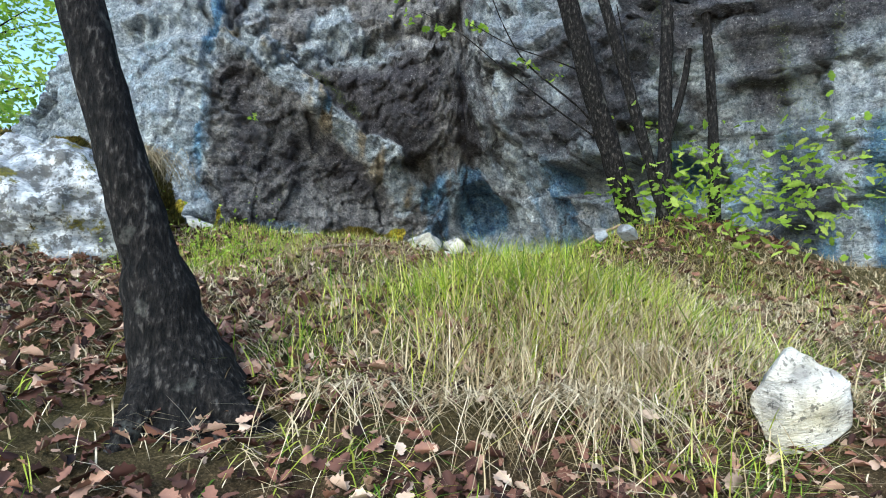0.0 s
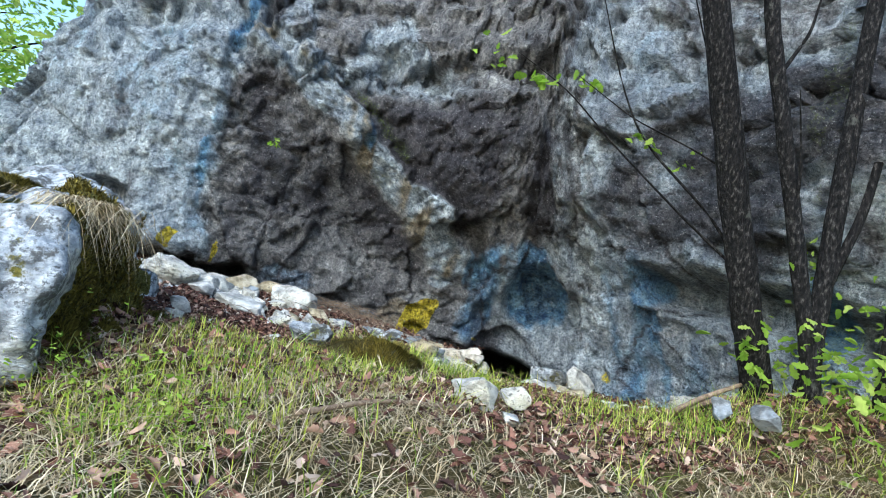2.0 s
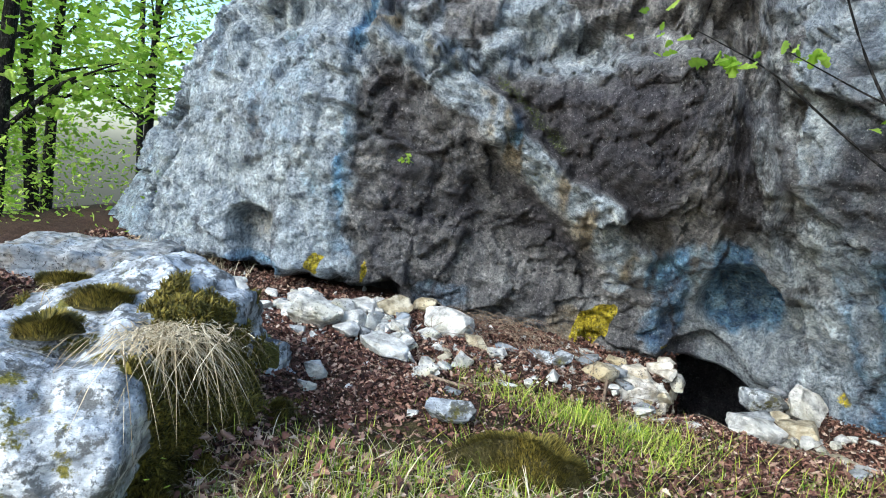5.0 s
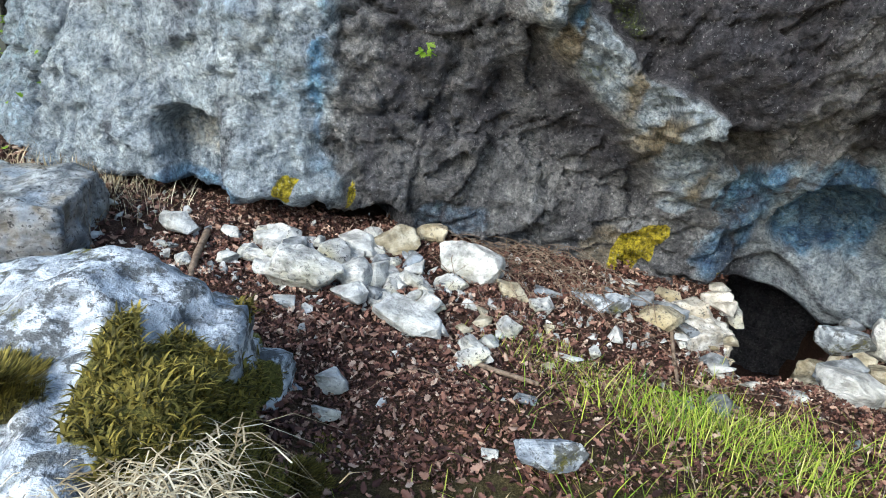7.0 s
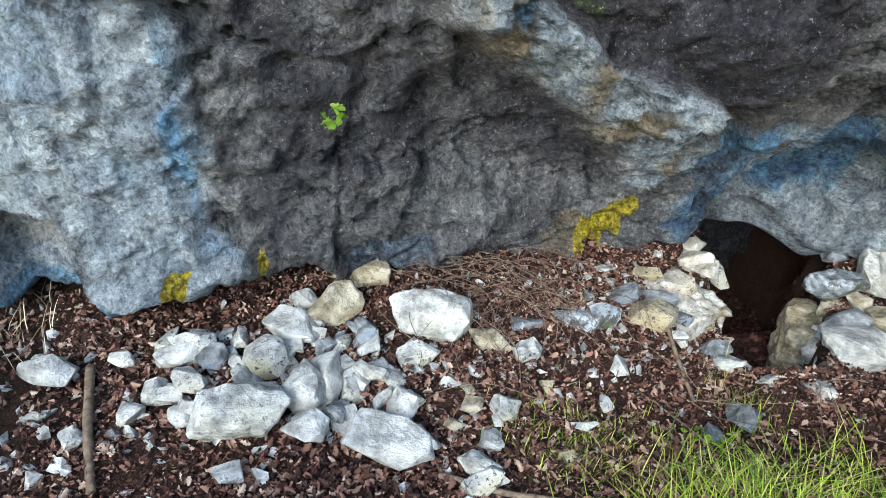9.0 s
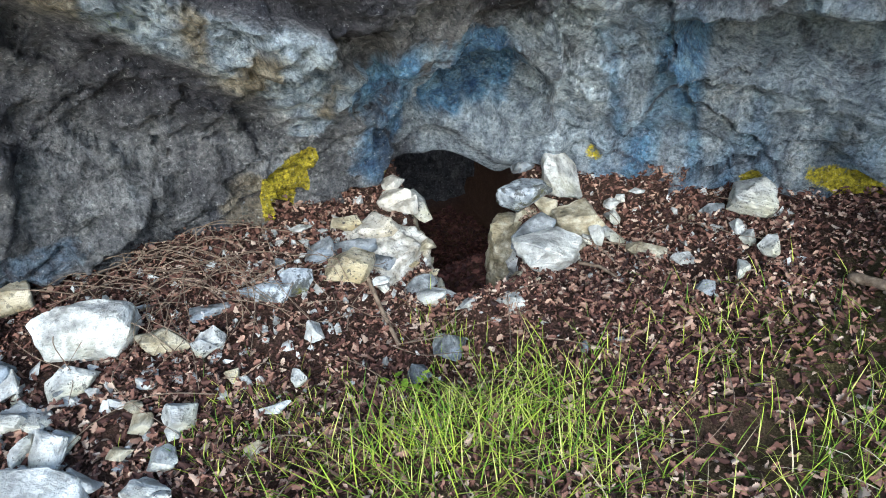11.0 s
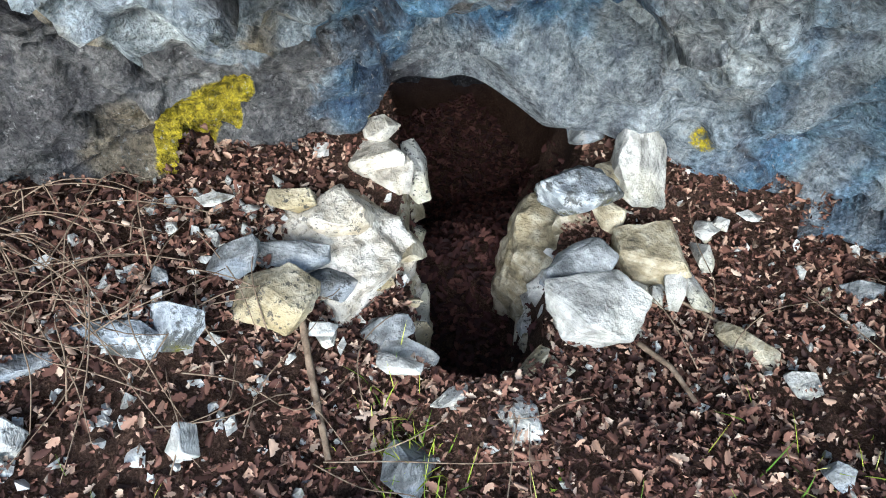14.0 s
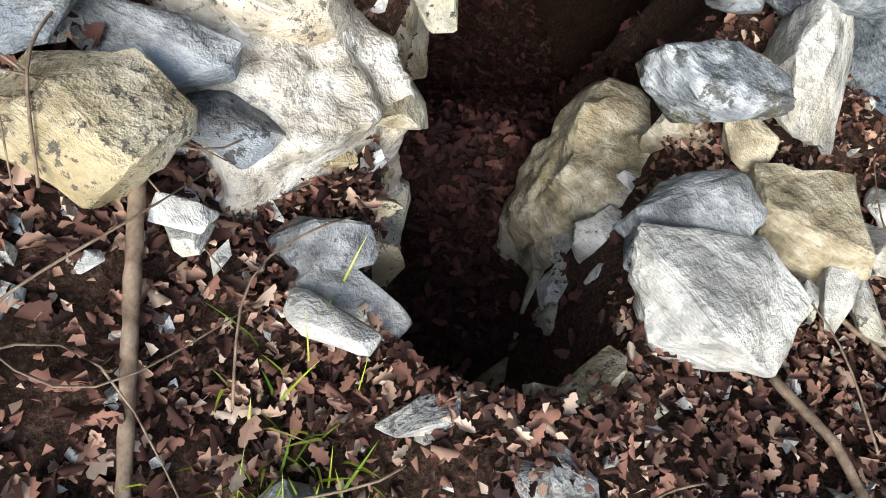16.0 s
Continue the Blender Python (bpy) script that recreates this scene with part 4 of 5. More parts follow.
rock(0.07, 0.12, 0.05, 0.178, 0.089, 0.058, 6, TAN_STONE, 107)
rock(0.07, 0.08, 0.05, 0.116, 0.049, 0.032, 1, TAN_STONE, 108)
rock(0.15, 0.08, 0.04, 0.065, 0.077, 0.044, -8, TAN_STONE, 109)
rock(0.37, 0.20, 0.03, 0.332, 0.332, 0.216, 1, WHITE_STONE, 110)
rock(0.42, 0.35, 0.01, 0.313, 0.190, 0.124, -8, GREY_STONE, 111)
rock(0.56, 0.59, 0.08, 0.331, 0.290, 0.189, 1, MOSSY_STONE, 112)
rock(0.64, 0.51, 0.03, 0.113, 0.176, 0.077, -8, TAN_STONE, 113)
rock(0.68, 0.32, -0.01, 0.252, 0.283, 0.172, -8, TAN_STONE, 114)
rock(0.84, 0.59, 0.09, 0.289, 0.425, 0.198, -23, WHITE_STONE, 115)
rock(0.57, 0.24, -0.04, 0.107, 0.130, 0.073, -8, WHITE_STONE, 116)
rock(0.66, 0.19, -0.04, 0.074, 0.104, 0.051, -8, WHITE_STONE, 117)
rock(0.76, 0.15, -0.02, 0.127, 0.229, 0.087, -8, WHITE_STONE, 118)
rock(0.87, 0.26, -0.01, 0.080, 0.183, 0.055, -8, WHITE_STONE, 119)
rock(0.79, 0.30, -0.02, 0.063, 0.078, 0.043, -8, WHITE_STONE, 120)
rock(0.48, 0.13, -0.03, 0.069, 0.138, 0.047, -18, WHITE_STONE, 121)
rock(0.92, 0.31, 0.00, 0.062, 0.065, 0.042, -8, WHITE_STONE, 122)
rock(0.75, 0.83, 0.13, 0.192, 0.156, 0.102, -8, GREY_STONE, 123)
rock(0.32, 0.29, 0.02, 0.133, 0.192, 0.091, 11, GREY_STONE, 124)
rock(0.72, 0.63, 0.07, 0.173, 0.141, 0.092, -8, TAN_STONE, 125)
rock(-0.12, 0.52, -0.03, 0.094, 0.065, 0.043, -8, TAN_STONE, 126)
rock(-0.58, 0.97, 0.21, 0.125, 0.054, 0.035, -8, WHITE_STONE, 127)
rock(-0.49, 0.91, 0.18, 0.075, 0.044, 0.029, -8, WHITE_STONE, 128)
rock(-0.37, 1.01, 0.16, 0.044, 0.070, 0.030, -8, WHITE_STONE, 129)
rock(-0.63, 0.83, 0.21, 0.081, 0.054, 0.035, -48, WHITE_STONE, 130)
rock(-0.72, 0.89, 0.23, 0.062, 0.046, 0.030, -8, WHITE_STONE, 131)
rock(-0.43, 0.92, 0.16, 0.049, 0.041, 0.027, -8, WHITE_STONE, 132)
rock(-0.79, 0.73, 0.23, 0.056, 0.082, 0.038, -8, GREY_STONE, 133)
rock(-0.19, 1.09, 0.15, 0.070, 0.074, 0.048, -8, WHITE_STONE, 134)
rock(-0.63, -1.64, 0.22, 0.260, 0.200, 0.160, -1, WHITE_STONE, 201)
rock(-0.42, -1.55, 0.22, 0.150, 0.130, 0.130, 10, WHITE_STONE, 202)
rock(-0.50, -1.75, 0.16, 0.110, 0.100, 0.060, -1, WHITE_STONE, 203)
rock(0.62, -1.55, 0.34, 0.120, 0.160, 0.110, -1, GREY_STONE, 204)
rock(0.75, -1.75, 0.36, 0.160, 0.180, 0.120, -1, GREY_STONE, 205)
rock(0.08, -4.10, -0.36, 0.297, 0.160, 0.297, -14, WHITE_STONE, 206)
rock(-0.17, 0.14, 0.04, 0.144, 0.072, 0.050, -18, WHITE_STONE, 230)
rock(0.05, 0.13, 0.02, 0.161, 0.085, 0.059, -3, TAN_STONE, 231)
rock(0.04, 0.08, 0.04, 0.090, 0.049, 0.034, -6, TAN_STONE, 232)
rock(0.13, 0.09, 0.04, 0.065, 0.082, 0.046, -18, TAN_STONE, 233)
rock(-0.05, 0.03, 0.06, 0.147, 0.119, 0.083, -8, WHITE_STONE, 234)
rock(-0.27, 0.30, 0.03, 0.161, 0.087, 0.061, -58, WHITE_STONE, 235)
rock(-0.43, 0.46, 0.11, 0.096, 0.063, 0.044, -18, WHITE_STONE, 236)
rock(0.68, 0.18, 0.01, 0.105, 0.201, 0.075, -18, WHITE_STONE, 237)
rock(0.59, 0.18, 0.01, 0.066, 0.096, 0.047, -18, WHITE_STONE, 238)


def wall_of_rocks(side, tops, layers, seed, big=1.0):
    """Stacked blocks that line one side of the hollow."""
    r = random.Random(seed)
    ax, ay, bx, by = 0.02, 0.36, 0.52, 1.15
    n = math.hypot(bx - ax, by - ay)
    ux, uy = (bx - ax) / n, (by - ay) / n
    for j in range(layers):
        k = -0.02 + 0.07 * (j % 2)
        while k < 0.78:
            z = -0.42 + 0.115 * j
            if z < np.interp(k, [0, 0.35, 0.75], tops):
                w = 0.20 + 0.16 * k + 0.07 + r.uniform(-0.03, 0.03) - 0.05 * (j < 2)
                x, y = ax + (bx - ax) * k - uy * side * w, ay + (by - ay) * k + ux * side * w
                length = r.uniform(0.15, 0.25) * big
                rock(x, y, z, length, r.uniform(0.15, 0.22) * big, r.uniform(0.12, 0.17), math.degrees(math.atan2(uy, ux)) + r.uniform(-20, 20),
                     TAN_STONE if r.random() < 0.62 else WHITE_STONE, seed + j * 40 + int(k * 100))
            k += r.uniform(0.11, 0.17)


wall_of_rocks(1, [-0.15, -0.05, 0.05], 6, 300, 1.2)
wall_of_rocks(-1, [-0.2, -0.12, 0.0], 4, 700)
pile = random.Random(9)
for i in range(75):
    x, y = pile.gauss(-2.1, 0.36), pile.gauss(0.4, 0.2)
    size = pile.uniform(0.04, 0.15)
    rock(x, y, float(ground_z(x, y)) + size * 0.2, size, size * pile.uniform(0.7, 1.0), size * pile.uniform(0.5, 0.8), pile.uniform(0, 360), WHITE_STONE if pile.random() < 0.8 else GREY_STONE, 900 + i)

# ---- rubble chips ----
def rubble():
    rng = np.random.default_rng(5)
    pieces = []
    for cx, cy, sx, sy, n, lo, hi in ((-2.3, 0.45, 0.5, 0.35, 170, 0.012, 0.05), (-1.4, 0.55, 0.45, 0.3, 120, 0.012, 0.04), (-0.55, 0.75, 0.25, 0.18, 150, 0.01, 0.035),
                                      (-3.3, 0.6, 0.4, 0.25, 60, 0.012, 0.045), (0.75, 0.05, 0.35, 0.25, 120, 0.008, 0.03), (-0.6, 0.25, 0.6, 0.35, 120, 0.008, 0.025), (1.2, -0.2, 0.25, 0.25, 40, 0.01, 0.04)):
        for i in range(n):
            x, y = rng.normal(cx, sx), rng.normal(cy, sy)
            if float(pit(np.array(x), np.array(y))) > 0.15:
                continue
            r = rng.uniform(lo, hi)
            c = Vector((x, y, float(ground_z(x, y)) + r * 0.25))
            m = Euler(rng.uniform(0, 6.3, 3)).to_matrix() @ Matrix.Diagonal((r, r * rng.uniform(0.5, 0.9), r * rng.uniform(0.3, 0.6)))
            v = [c + m @ Vector(p) * rng.uniform(0.8, 1.2) for p in ((1, 0.2, 0), (-1, -0.1, 0.1), (0.1, 1, 0), (-0.2, -1, 0.1), (0.3, 0.1, 1), (0, -0.2, -1), (0.7, 0.7, 0.5), (-0.6, 0.6, 0.6))]
            pieces.append((v, [(0, 6, 4), (6, 2, 4), (2, 7, 4), (7, 1, 4), (1, 3, 4), (3, 0, 4), (0, 2, 6), (2, 1, 7), (0, 5, 2), (2, 5, 1), (1, 5, 3), (3, 5, 0)]))
    ob = pydata("rubble", *merge(pieces), WHITE_STONE)
    return tagged(ob, "small pale limestone chips on the dark soil", "rubble", kind="stuff")


rubble()

# ---- litter, grass and moss ----
rng = np.random.default_rng(12)


def scatter(n, x0, x1, y0, y1, keep):
    x, y = rng.uniform(x0, x1, n), rng.uniform(y0, y1, n)
    k = rng.uniform(0, 1, n) < keep(x, y)
    return x[k], y[k]


def clump(x, y, seed, scale=1.0):
    return smooth(fbm(x * scale, y * scale, 0 * x, 3, seed), -0.35, 0.35)


def off_boulder(x, y):
    return (np.hypot((x + 2.72) / 0.42, (y + 1.38) / 0.85) > 1) & (np.hypot((x + 4.1) / 0.65, (y + 1.75) / 0.8) > 1)


def on_ground(x, y, lift):
    return np.stack([x, y, ground_z(x, y) + lift * rng.uniform(0.2, 1.0, len(x))], 1)


x, y = scatter(44000, -4.6, 2.0, -1.9, 1.3, lambda x, y: (0.35 + 0.65 * clump(x, y, 71, 2.5)) * (pit(x, y) < 0.2) * off_boulder(x, y))
tagged(leaves("leaf_litter", on_ground(x, y, 0.03), 0.036, DEAD_LEAF, 0.5, 0.7, 21), "brown curled dead oak leaves covering the soil", "dead leaves", kind="stuff")
x, y = scatter(60000, -3.2, 1.6, -0.9, 1.2, lambda x, y: (0.5 + 0.5 * clump(x, y, 75, 3)) * (pit(x, y) < 0.15))
tagged(leaves("leaf_litter", on_ground(x, y, 0.03), 0.019, DEAD_LEAF, 0.7, 0.6, 24, HALF_OAK[::3]), "crumbled fragments of dead leaves on the soil", "dead leaves", kind="stuff")
x, y = scatter(30000, -4.0, 2.0, -6.0, -1.4, lambda x, y: np.maximum(0.2 + 0.55 * clump(x, y, 73, 1.6), smooth(-y, 3.9, 4.4)) * off_boulder(x, y))
tagged(leaves("leaf_litter", on_ground(x, y, 0.05), 0.055, DEAD_LEAF, 0.5, 0.5, 22), "brown dead oak leaves between grass tufts", "dead leaves", kind="stuff")
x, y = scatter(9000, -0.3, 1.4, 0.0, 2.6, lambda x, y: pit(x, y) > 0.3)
tagged(leaves("leaf_litter", on_ground(x, y, 0.03), 0.045, SHADED_LEAF, 0.4, 0.3, 23), "reddish dead leaves inside the hollow, coloured darker for its shade", "dead leaves", kind="stuff")

x, y = scatter(36000, -3.6, 2.4, -5.0, -1.0, lambda x, y: 0.75 * clump(x, y, 81, 2.2) ** 2 * smooth(-y, 1.3, 2.0) * off_boulder(x, y))
n = len(x)
tagged(blades("grass", x, y, rng.uniform(0.04, 0.21, n) * clump(x, y, 85, 4), rng.uniform(0.003, 0.007, n), rng.uniform(0.05, 0.28, n), GRASS, drop=0.3, seed=31),
       "mixed green and yellowish grass on the bank", "grass", kind="stuff")
x, y = scatter(90000, -3.4, 2.4, -5.6, -0.7, lambda x, y: (0.3 + 0.7 * clump(x, y, 83, 1.9)) * smooth(-y, 1.2, 2.0) * (1 - 0.75 * smooth(-y, 3.8, 4.2)) * off_boulder(x, y))
n = len(x)
tagged(blades("dry_grass", x, y, rng.uniform(0.03, 0.13, n), rng.uniform(0.003, 0.006, n), rng.uniform(0.06, 0.26, n), STRAW, drop=0.35, seed=33),
       "pale dry grass lying over the bank", "dry grass", kind="stuff")


def patch(name, cx, cy, sx, sy, n, h, mat, label, seed, lean=0.14, z=None):
    x, y = rng.normal(cx, sx, n), rng.normal(cy, sy, n)
    ob = blades(name, x, y, rng.uniform(0.4, 1.0, n) * h, rng.uniform(0.002, 0.006, n), rng.uniform(0.02, lean, n), mat, seed=seed, z=None if z is None else np.full(n, z))
    return tagged(ob, label, "grass", kind="stuff")


patch("grass", -0.72, -0.46, 0.26, 0.13, 800, 0.17, GRASS, "tuft of bright green grass before the hollow", 41, 0.2)
patch("grass", -0.40, -0.70, 0.2, 0.14, 380, 0.15, GRASS, "tuft of bright green grass before the hollow", 42, 0.22)
patch("grass", -1.20, -0.05, 0.16, 0.12, 500, 0.09, GRASS, "low green herbs among dead leaves", 43, 0.06)
patch("grass", 0.45, -0.75, 0.22, 0.18, 220, 0.12, GRASS, "thin grass beside the rocks", 44, 0.15)
patch("grass", -0.36, 0.05, 0.06, 0.12, 120, 0.15, GRASS, "thin green grass by the hollow's rim", 45, 0.08)
patch("grass", 0.45, -1.5, 0.4, 0.18, 1100, 0.17, GRASS, "tall green grass on the hump under the trees", 46, 0.16)
patch("grass", -0.75, -1.0, 0.4, 0.2, 450, 0.12, GRASS, "green grass at the edge of the leaf litter", 47, 0.15)
patch("grass", -3.8, 0.95, 0.25, 0.2, 900, 0.16, STRAW, "dry grass on the slope at the cliff's foot", 48, 0.15)
patch("grass", -1.75, -1.9, 0.25, 0.3, 2200, 0.11, GRASS, "feathery green weeds by the boulder", 49, 0.05)
patch("grass", -1.2, -1.6, 0.25, 0.15, 1300, 0.10, GRASS, "green grass before the mossy hummock", 50, 0.08)
patch("dry_grass", -0.75, -3.9, 0.4, 0.25, 500, 0.14, STRAW, "pale dry grass hanging over the bank", 51, 0.35)
patch("dry_grass", -0.45, -3.75, 0.35, 0.16, 2600, 0.2, STRAW, "long pale straw drooping over the bank", 53, 0.32)
patch("dry_grass", -1.0, -2.5, 0.8, 0.6, 2600, 0.12, STRAW, "flattened pale straw on the bank", 54, 0.3)
patch("grass", -0.45, -3.4, 0.4, 0.24, 3200, 0.24, GRASS, "bright yellow-green grass on the bank", 52, 0.34)


def cushion(x, y, rx, ry, rz, count, seed, z=None):
    """A moss cushion: an uneven low mound bristling with tiny tufts."""
    root = new("moss_cushion")
    zz = float(ground_z(x, y)) if z is None else z
    root.location = (x, y, zz - 0.02)
    r = np.random.default_rng(seed)
    count = count * 3
    a, t = r.uniform(0, 2 * math.pi, count), np.sqrt(r.uniform(0, 1, count))

    def rise(a, t):
        u, v = np.cos(a) * t, np.sin(a) * t
        edge = 1 + 0.25 * fbm(np.cos(a) * 1.5, np.sin(a) * 1.5, 0 * a + seed, 3, seed)
        return u * rx * edge, v * ry * edge, rz * np.sqrt(np.maximum(0, 1 - t ** 2.4)) * (0.8 + 0.35 * fbm(u * 2.5, v * 2.5, 0 * a, 3, seed))
    px, py, pz = rise(a, t)
    ob = blades("moss_tuft", px, py, r.uniform(0.008, 0.030, count), r.uniform(0.003, 0.006, count), r.uniform(0.006, 0.028, count), MOSS, z=pz - 0.008, seed=seed)
    tagged(ob, kind="stuff")
    ob.parent = root
    au, tu = [v.ravel() for v in np.meshgrid(np.linspace(0, 2 * math.pi, 40), np.linspace(0, 1, 14), indexing="ij")]
    mx, my, mz = rise(au, tu)
    mound = sheet("mound", np.stack([mx, my, mz - 0.012], 1), 40, 14, SOIL, [("turf", 0.7 + 0 * mx)], flip=True)
    mound.parent = root
    return tagged(root, "olive and rust moss cushion with a shaggy surface", "moss", "moss cushions")


cushion(-1.05, -1.24, 0.27, 0.2, 0.15, 3000, 61)
cushion(-2.27, -1.50, 0.18, 0.26, 0.30, 4000, 66, 0.10)
cushion(-2.22, -0.98, 0.20, 0.36, 0.20, 5000, 67, 0.08)
cushion(-2.32, -1.82, 0.16, 0.16, 0.28, 3000, 68, 0.05)
cushion(-2.72, -1.80, 0.10, 0.10, 0.05, 900, 62, 0.74)
cushion(-2.78, -1.40, 0.12, 0.12, 0.05, 1200, 63, 0.76)
cushion(-2.98, -0.72, 0.14, 0.11, 0.06, 1200, 64, 0.62)
cushion(-3.10, -1.20, 0.12, 0.10, 0.05, 900, 65, 0.76)


def tuft(x, y, z, n, h, seed):
    r = np.random.default_rng(seed)
    ob = blades("dry_tuft", r.normal(x, 0.09, n), r.normal(y, 0.09, n), r.uniform(0.4, 1, n) * h * 0.5, r.uniform(0.002, 0.005, n), r.uniform(0.1, 0.34, n), STRAW, z=np.full(n, z), drop=0.9, seed=seed)
    return tagged(ob, "tuft of pale dry grass drooping over its edge", "dry grass", kind="stuff")


tuft(-2.36, -1.72, 0.74, 420, 0.13, 71)
tuft(-2.34, -1.56, 0.70, 220, 0.12, 77)
tuft(-2.95, -1.29, 0.76, 160, 0.10, 72)
tuft(-0.95, -4.05, -0.30, 130, 0.22, 73)
tuft(-0.62, -4.10, -0.30, 320, 0.24, 74)
tuft(-1.25, -4.00, -0.28, 120, 0.2, 75)
tuft(-0.35, -3.8, -0.20, 300, 0.2, 76)


def moss_on(ob, count, seed, face=True):
    """Shaggy moss over the shaded side of a boulder."""
    r = np.random.default_rng(seed)
    co = np.array([ob.matrix_world @ v.co for v in ob.data.vertices])
    u = 0.98 * (co[:, 0] + 2.72) - 0.05 * (co[:, 1] + 1.38) - 0.33 - 2.0 * np.maximum(0, -1.9 - co[:, 1])
    n = fbm(co[:, 0] * 4, co[:, 1] * 4, co[:, 2] * 4, 4, seed)
    mask = smooth(np.maximum(u + 0.30 * n + 0.06 - 1.5 * np.maximum(0, co[:, 1] + 0.85), n - 0.75), -0.08, 0.10) if face else smooth(n, 0.15, 0.4)
    ob.data.attributes.new("moss", "FLOAT", "POINT").data.foreach_set("value", mask.astype(np.float32))
    co = co[(mask > 0.5) & (co[:, 2] > -0.05)]
    p = co[r.integers(0, len(co), count)] + r.normal(0, 0.006, (count, 3))
    moss = blades("moss", p[:, 0], p[:, 1], r.uniform(0.015, 0.045, count), r.uniform(0.005, 0.010, count), r.uniform(0.01, 0.05, count), MOSS, z=p[:, 2] - 0.004, drop=0.4, seed=seed)
    moss.parent = ob
    moss.matrix_parent_inverse = ob.matrix_world.inverted()
    return tagged(moss, "shaggy olive moss", kind="stuff")


moss_on(BIG, 32000, 95)
moss_on(END, 5000, 96, False)

# ---- sticks and brambles ----
def stick(points, r, label, material=None):
    pts = [(px, py, float(ground_z(px, py)) + dz) for px, py, dz in points]
    ob = pydata("stick", *tube(pts, [r, r * 0.95, r * 0.8][: len(pts)] if len(pts) < 4 else np.linspace(r, r * 0.6, len(pts)), 8, 24, 0.2), material or WOOD, None, True)
    return tagged(ob, label, "stick", "fallen sticks")


wm = Mat("dead_wood", 0.85, 0.2)
wc = wm.ramp(wm.noise(40, 5), (0.3, (0.09, 0.06, 0.04)), (0.6, (0.26, 0.19, 0.13)), (0.8, (0.42, 0.34, 0.25)))
wm.bump(wm.noise(80, 4), 0.5, 0.004)
WOOD = wm.colour(wc)
stick([(-0.47, 0.54, 0.07), (-0.51, 0.35, 0.04), (-0.55, 0.14, 0.03)], 0.011, "straight bare stick lying on dead leaves")
stick([(-2.99, 0.66, 0.04), (-2.95, 0.35, 0.05), (-2.89, 0.06, 0.03)], 0.019, "thick broken stick lying on dead leaves")
stick([(0.85, -1.28, 0.06), (0.70, -1.27, 0.06), (0.55, -1.24, 0.05)], 0.018, "pale broken branch end on the soil")
stick([(0.43, 0.06, 0.05), (0.45, -0.06, 0.05), (0.43, -0.18, 0.03)], 0.009, "dark thin stick by the rocks")
stick([(-1.75, -0.12, 0.03), (-1.55, -0.25, 0.03), (-1.35, -0.34, 0.02)], 0.012, "crooked stick on the litter")
stick([(-3.4, -0.02, 0.03), (-3.3, 0.04, 0.03), (-3.2, 0.1, 0.02)], 0.008, "thin pale stick on dry grass")
stick([(-1.4, -2.2, 0.04), (-1.1, -2.0, 0.05), (-0.75, -1.85, 0.05), (-0.5, -1.4, 0.05)], 0.011, "long dark stick lying in the grass")
stick([(0.55, -1.3, 0.08), (0.72, -1.28, 0.1), (0.95, -1.25, 0.12)], 0.015, "pale short log leaning on the tree foot")
stick([(0.95, -0.9, 0.03), (0.9, -1.1, 0.05), (0.86, -1.35, 0.05)], 0.022, "dark rotten branch on the soil")
stick([(0.6, 0.3, 0.02), (0.72, 0.05, 0.03), (0.78, -0.2, 0.02)], 0.006, "thin dark twig on the litter")


def bramble(x, y, sx, sy, n, seed):
    r = random.Random(seed)
    pieces = []
    for i in range(n):
        a, l = r.uniform(0, 6.28), r.uniform(0.2, 0.6)
        x0, y0 = x + r.gauss(0, sx), y + r.gauss(0, sy)
        pts = []
        for k in range(4):
            px, py = x0 + math.cos(a) * l * k / 3, min(y0 + math.sin(a) * l * k / 3, 1.05)
            pts.append((px, py, float(ground_z(px, py)) + 0.02 + 0.10 * math.sin(math.pi * (k + 0.5) / 4) * r.uniform(0.4, 1.2)))
            a += r.gauss(0, 0.25)
        pieces.append(tube(pts, [0.0022, 0.002, 0.0017, 0.001], 5, 14))
    ob = pydata("bramble", *merge(pieces), WOOD, None, True)
    return tagged(ob, "tangle of thin dry bramble stems at the cliff's foot", "bramble", kind="stuff")


bramble(-1.15, 0.85, 0.22, 0.12, 75, 3)
bramble(-0.95, 0.4, 0.25, 0.2, 22, 4)
bramble(-0.2, -0.1, 0.7, 0.3, 20, 5)


# ---- plants on the cliff and at the foot of the trees ----
def herb(x, y, z, n, spread, size, seed, label):
    r = np.random.default_rng(seed)
    c = r.normal(0, 1, (n, 3)) * np.array([spread, spread, spread * 0.7]) + np.array([x, y, z])
    return tagged(leaves("herb", c, size, GREEN_LEAF, 0.6, 0.3, seed), label, "plant", kind="stuff")


herb(-1.92, 0.25, 1.45, 10, 0.025, 0.05, 81, "small green plant growing from a crack in the cliff")
herb(0.98, -1.35, 0.62, 40, 0.12, 0.07, 82, "young leafy shoots at the tree's foot")
herb(1.2, -1.6, 0.75, 50, 0.16, 0.07, 83, "young leafy shoots at the tree's foot")
herb(1.2, -1.95, 0.55, 260, 0.28, 0.07, 87, "low leafy green plants under the slim trees")
herb(1.7, -2.2, 0.65, 260, 0.35, 0.07, 88, "low leafy green plants under the slim trees")
herb(-1.75, -2.3, 0.10, 320, 0.16, 0.022, 89, "feathery green weeds on the bank")
herb(-2.1, -2.1, 0.12, 320, 0.16, 0.022, 90, "feathery green weeds on the bank")
herb(-0.72, -0.10, 0.12, 10, 0.03, 0.04, 84, "small green seedling among dead leaves")
herb(-0.62, -0.16, 0.12, 14, 0.035, 0.035, 85, "small green seedling among dead leaves")
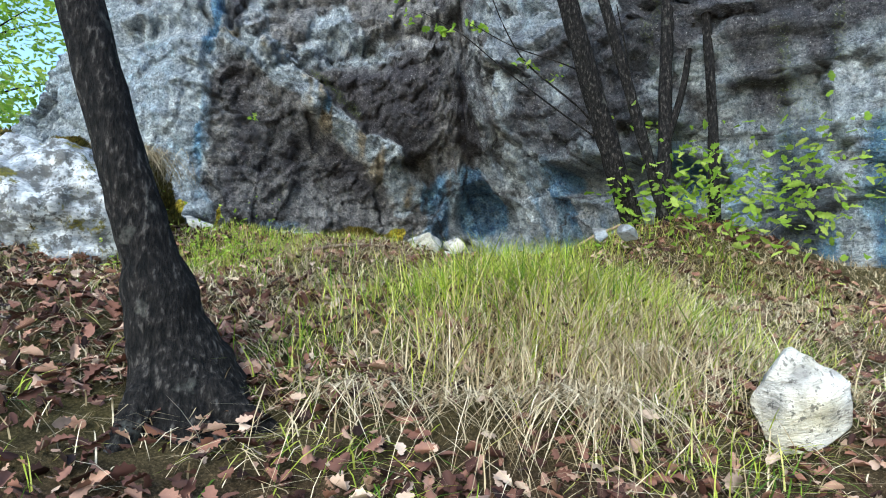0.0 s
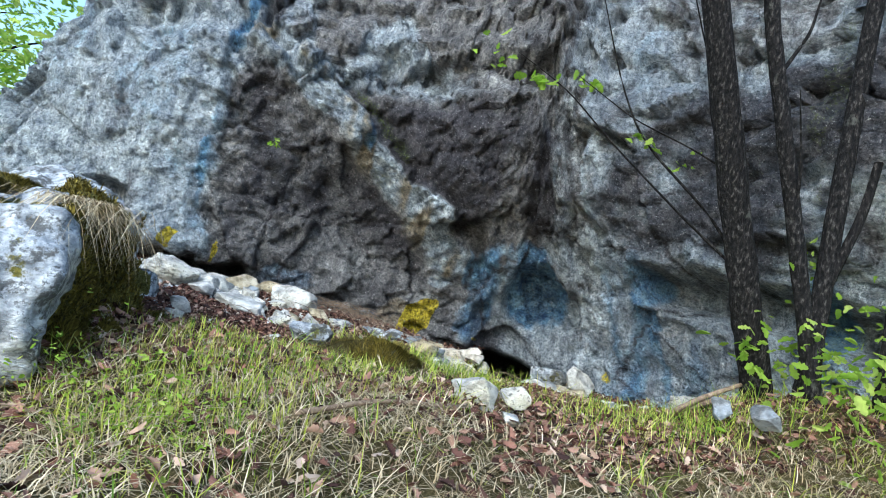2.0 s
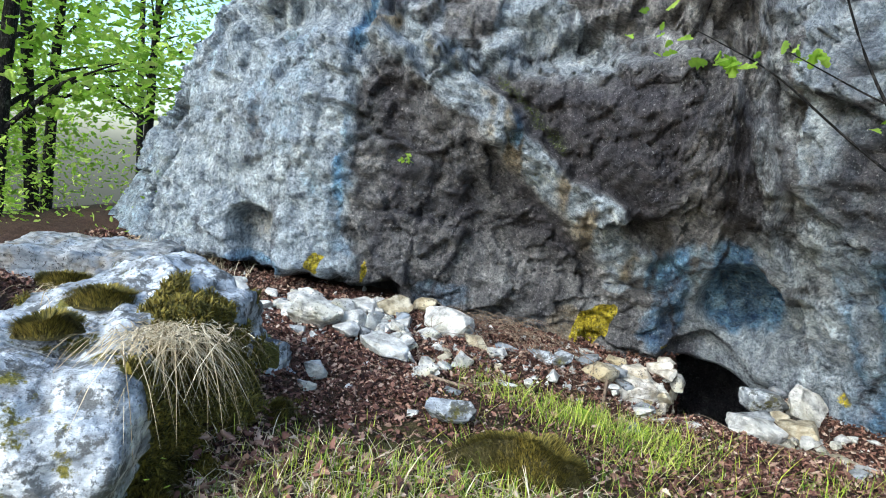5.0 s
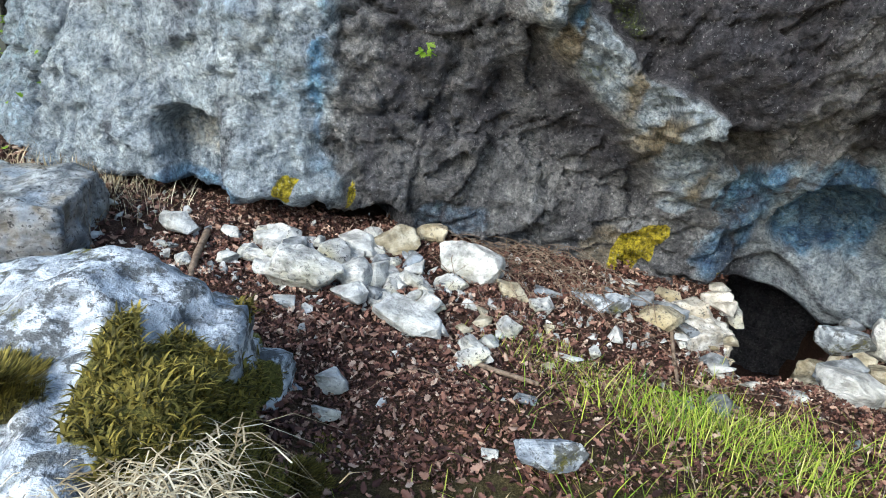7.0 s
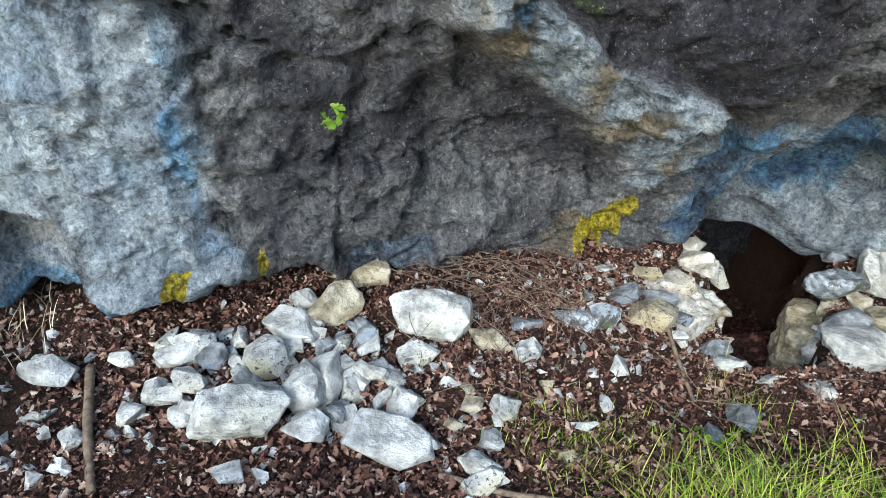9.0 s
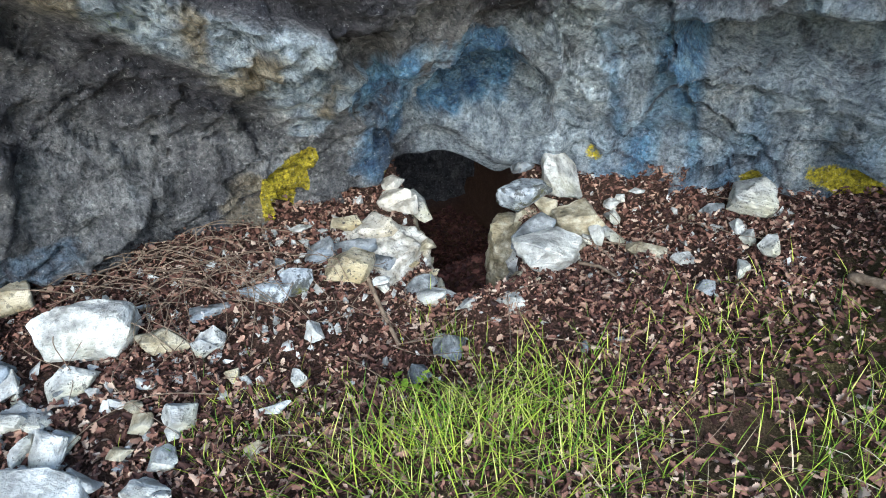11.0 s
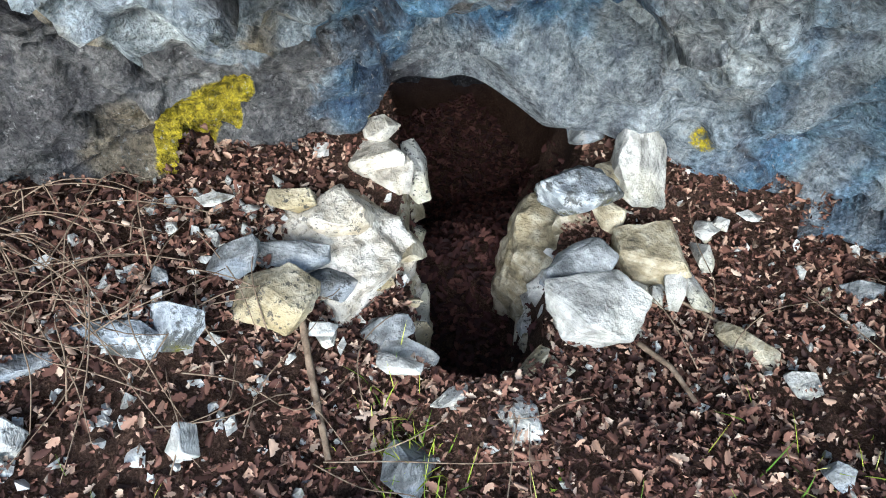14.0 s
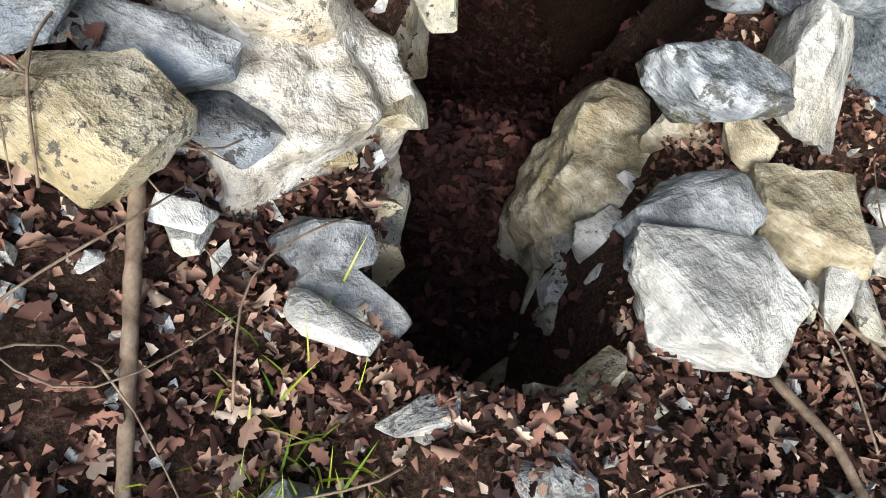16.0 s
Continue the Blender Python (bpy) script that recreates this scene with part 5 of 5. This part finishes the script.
herb(-0.05, -0.2, 0.09, 6, 0.02, 0.03, 86, "small green seedling among dead leaves")


# ---- the wood behind, to the left ----
def forest_tree(x, y, h, lean, seed):
    r = random.Random(seed)
    z = float(ground_z(x, y)) - 0.2
    top = (x + lean, y + r.uniform(-0.4, 0.4), z + h)
    stem = [(x, y, z), (x + lean * 0.3, y, z + h * 0.35), (x + lean * 0.6, y + 0.1, z + h * 0.65), top]
    limbs, foliage = [], []
    for i in range(9):
        k = r.uniform(0.10, 0.9)
        a = r.uniform(0, 6.28)
        s = (x + lean * k * 0.9, y, z + h * k)
        l = r.uniform(0.8, 2.0)
        e = (s[0] + math.cos(a) * l, s[1] + math.sin(a) * l, s[2] + r.uniform(0.2, 1.0))
        limbs.append(([s, ((s[0] + e[0]) / 2, (s[1] + e[1]) / 2, (s[2] + e[2]) / 2 + 0.15), e], [0.03, 0.018, 0.006]))
        foliage.append((e, (0.5, 0.5, 0.3), 140, 0.14))
        foliage.append((((s[0] + e[0]) / 2, (s[1] + e[1]) / 2, (s[2] + e[2]) / 2), (0.5, 0.5, 0.25), 60, 0.12))
    return tree("tree", stem, [0.09, 0.07, 0.055, 0.02], limbs, "slender woodland tree in fresh green leaf", "trees of the wood behind", foliage)


for i, (tx, ty, th, tl) in enumerate(((-6.6, 2.4, 5.5, 0.4), (-7.4, 4.0, 6, -0.5), (-7.6, 1.2, 5, -0.4), (-8.6, 2.6, 6, 0.6), (-8.4, 5.5, 7, 0.3), (-9.6, 4.2, 6.5, -0.6),
                                     (-10.5, 7.0, 8, 0.5), (-9.4, 0.2, 5, -0.3), (-11.5, 2.0, 7, 0.4), (-12.5, 5.0, 8, -0.5), (-8.0, 7.5, 7.5, 0.2), (-13, 9.5, 9, 0.3), (-10.2, 11, 9, -0.4), (-15, 3, 8, 0.3))):
    forest_tree(tx, ty, th, tl, 100 + i)
c = rng.uniform(0, 1, (12000, 3)) * np.array([12, 12, 6.0]) + np.array([-20, 2.5, -0.8])
c = c[(fbm(c[:, 0] * 0.6, c[:, 1] * 0.6, c[:, 2] * 0.6, 3, 91) > 0.48) & (c[:, 0] < -9.5 - 0.2 * (c[:, 1] - 2.5))]
tagged(leaves("far_wood", c, 0.2, GREEN_LEAF, 0.6, 0.3, 92), "fresh green leaves of the wood further off", "woodland", kind="stuff")
c = np.concatenate([rng.normal(0, 1, (2600, 3)) * np.array([0.9, 0.6, 0.3]) + np.array([-6.6, 1.2, 0.9]), rng.normal(0, 1, (5000, 3)) * np.array([1.6, 1.2, 0.5]) + np.array([-8.2, 3.2, 0.9]),
                    rng.normal(0, 1, (2500, 3)) * np.array([1.0, 0.5, 0.35]) + np.array([-7.6, -0.4, 0.5])])
tagged(leaves("shrub", c, 0.055, GREEN_LEAF, 0.6, 0.3, 93), "low green shrubs beside the cliff", "shrub", kind="stuff")
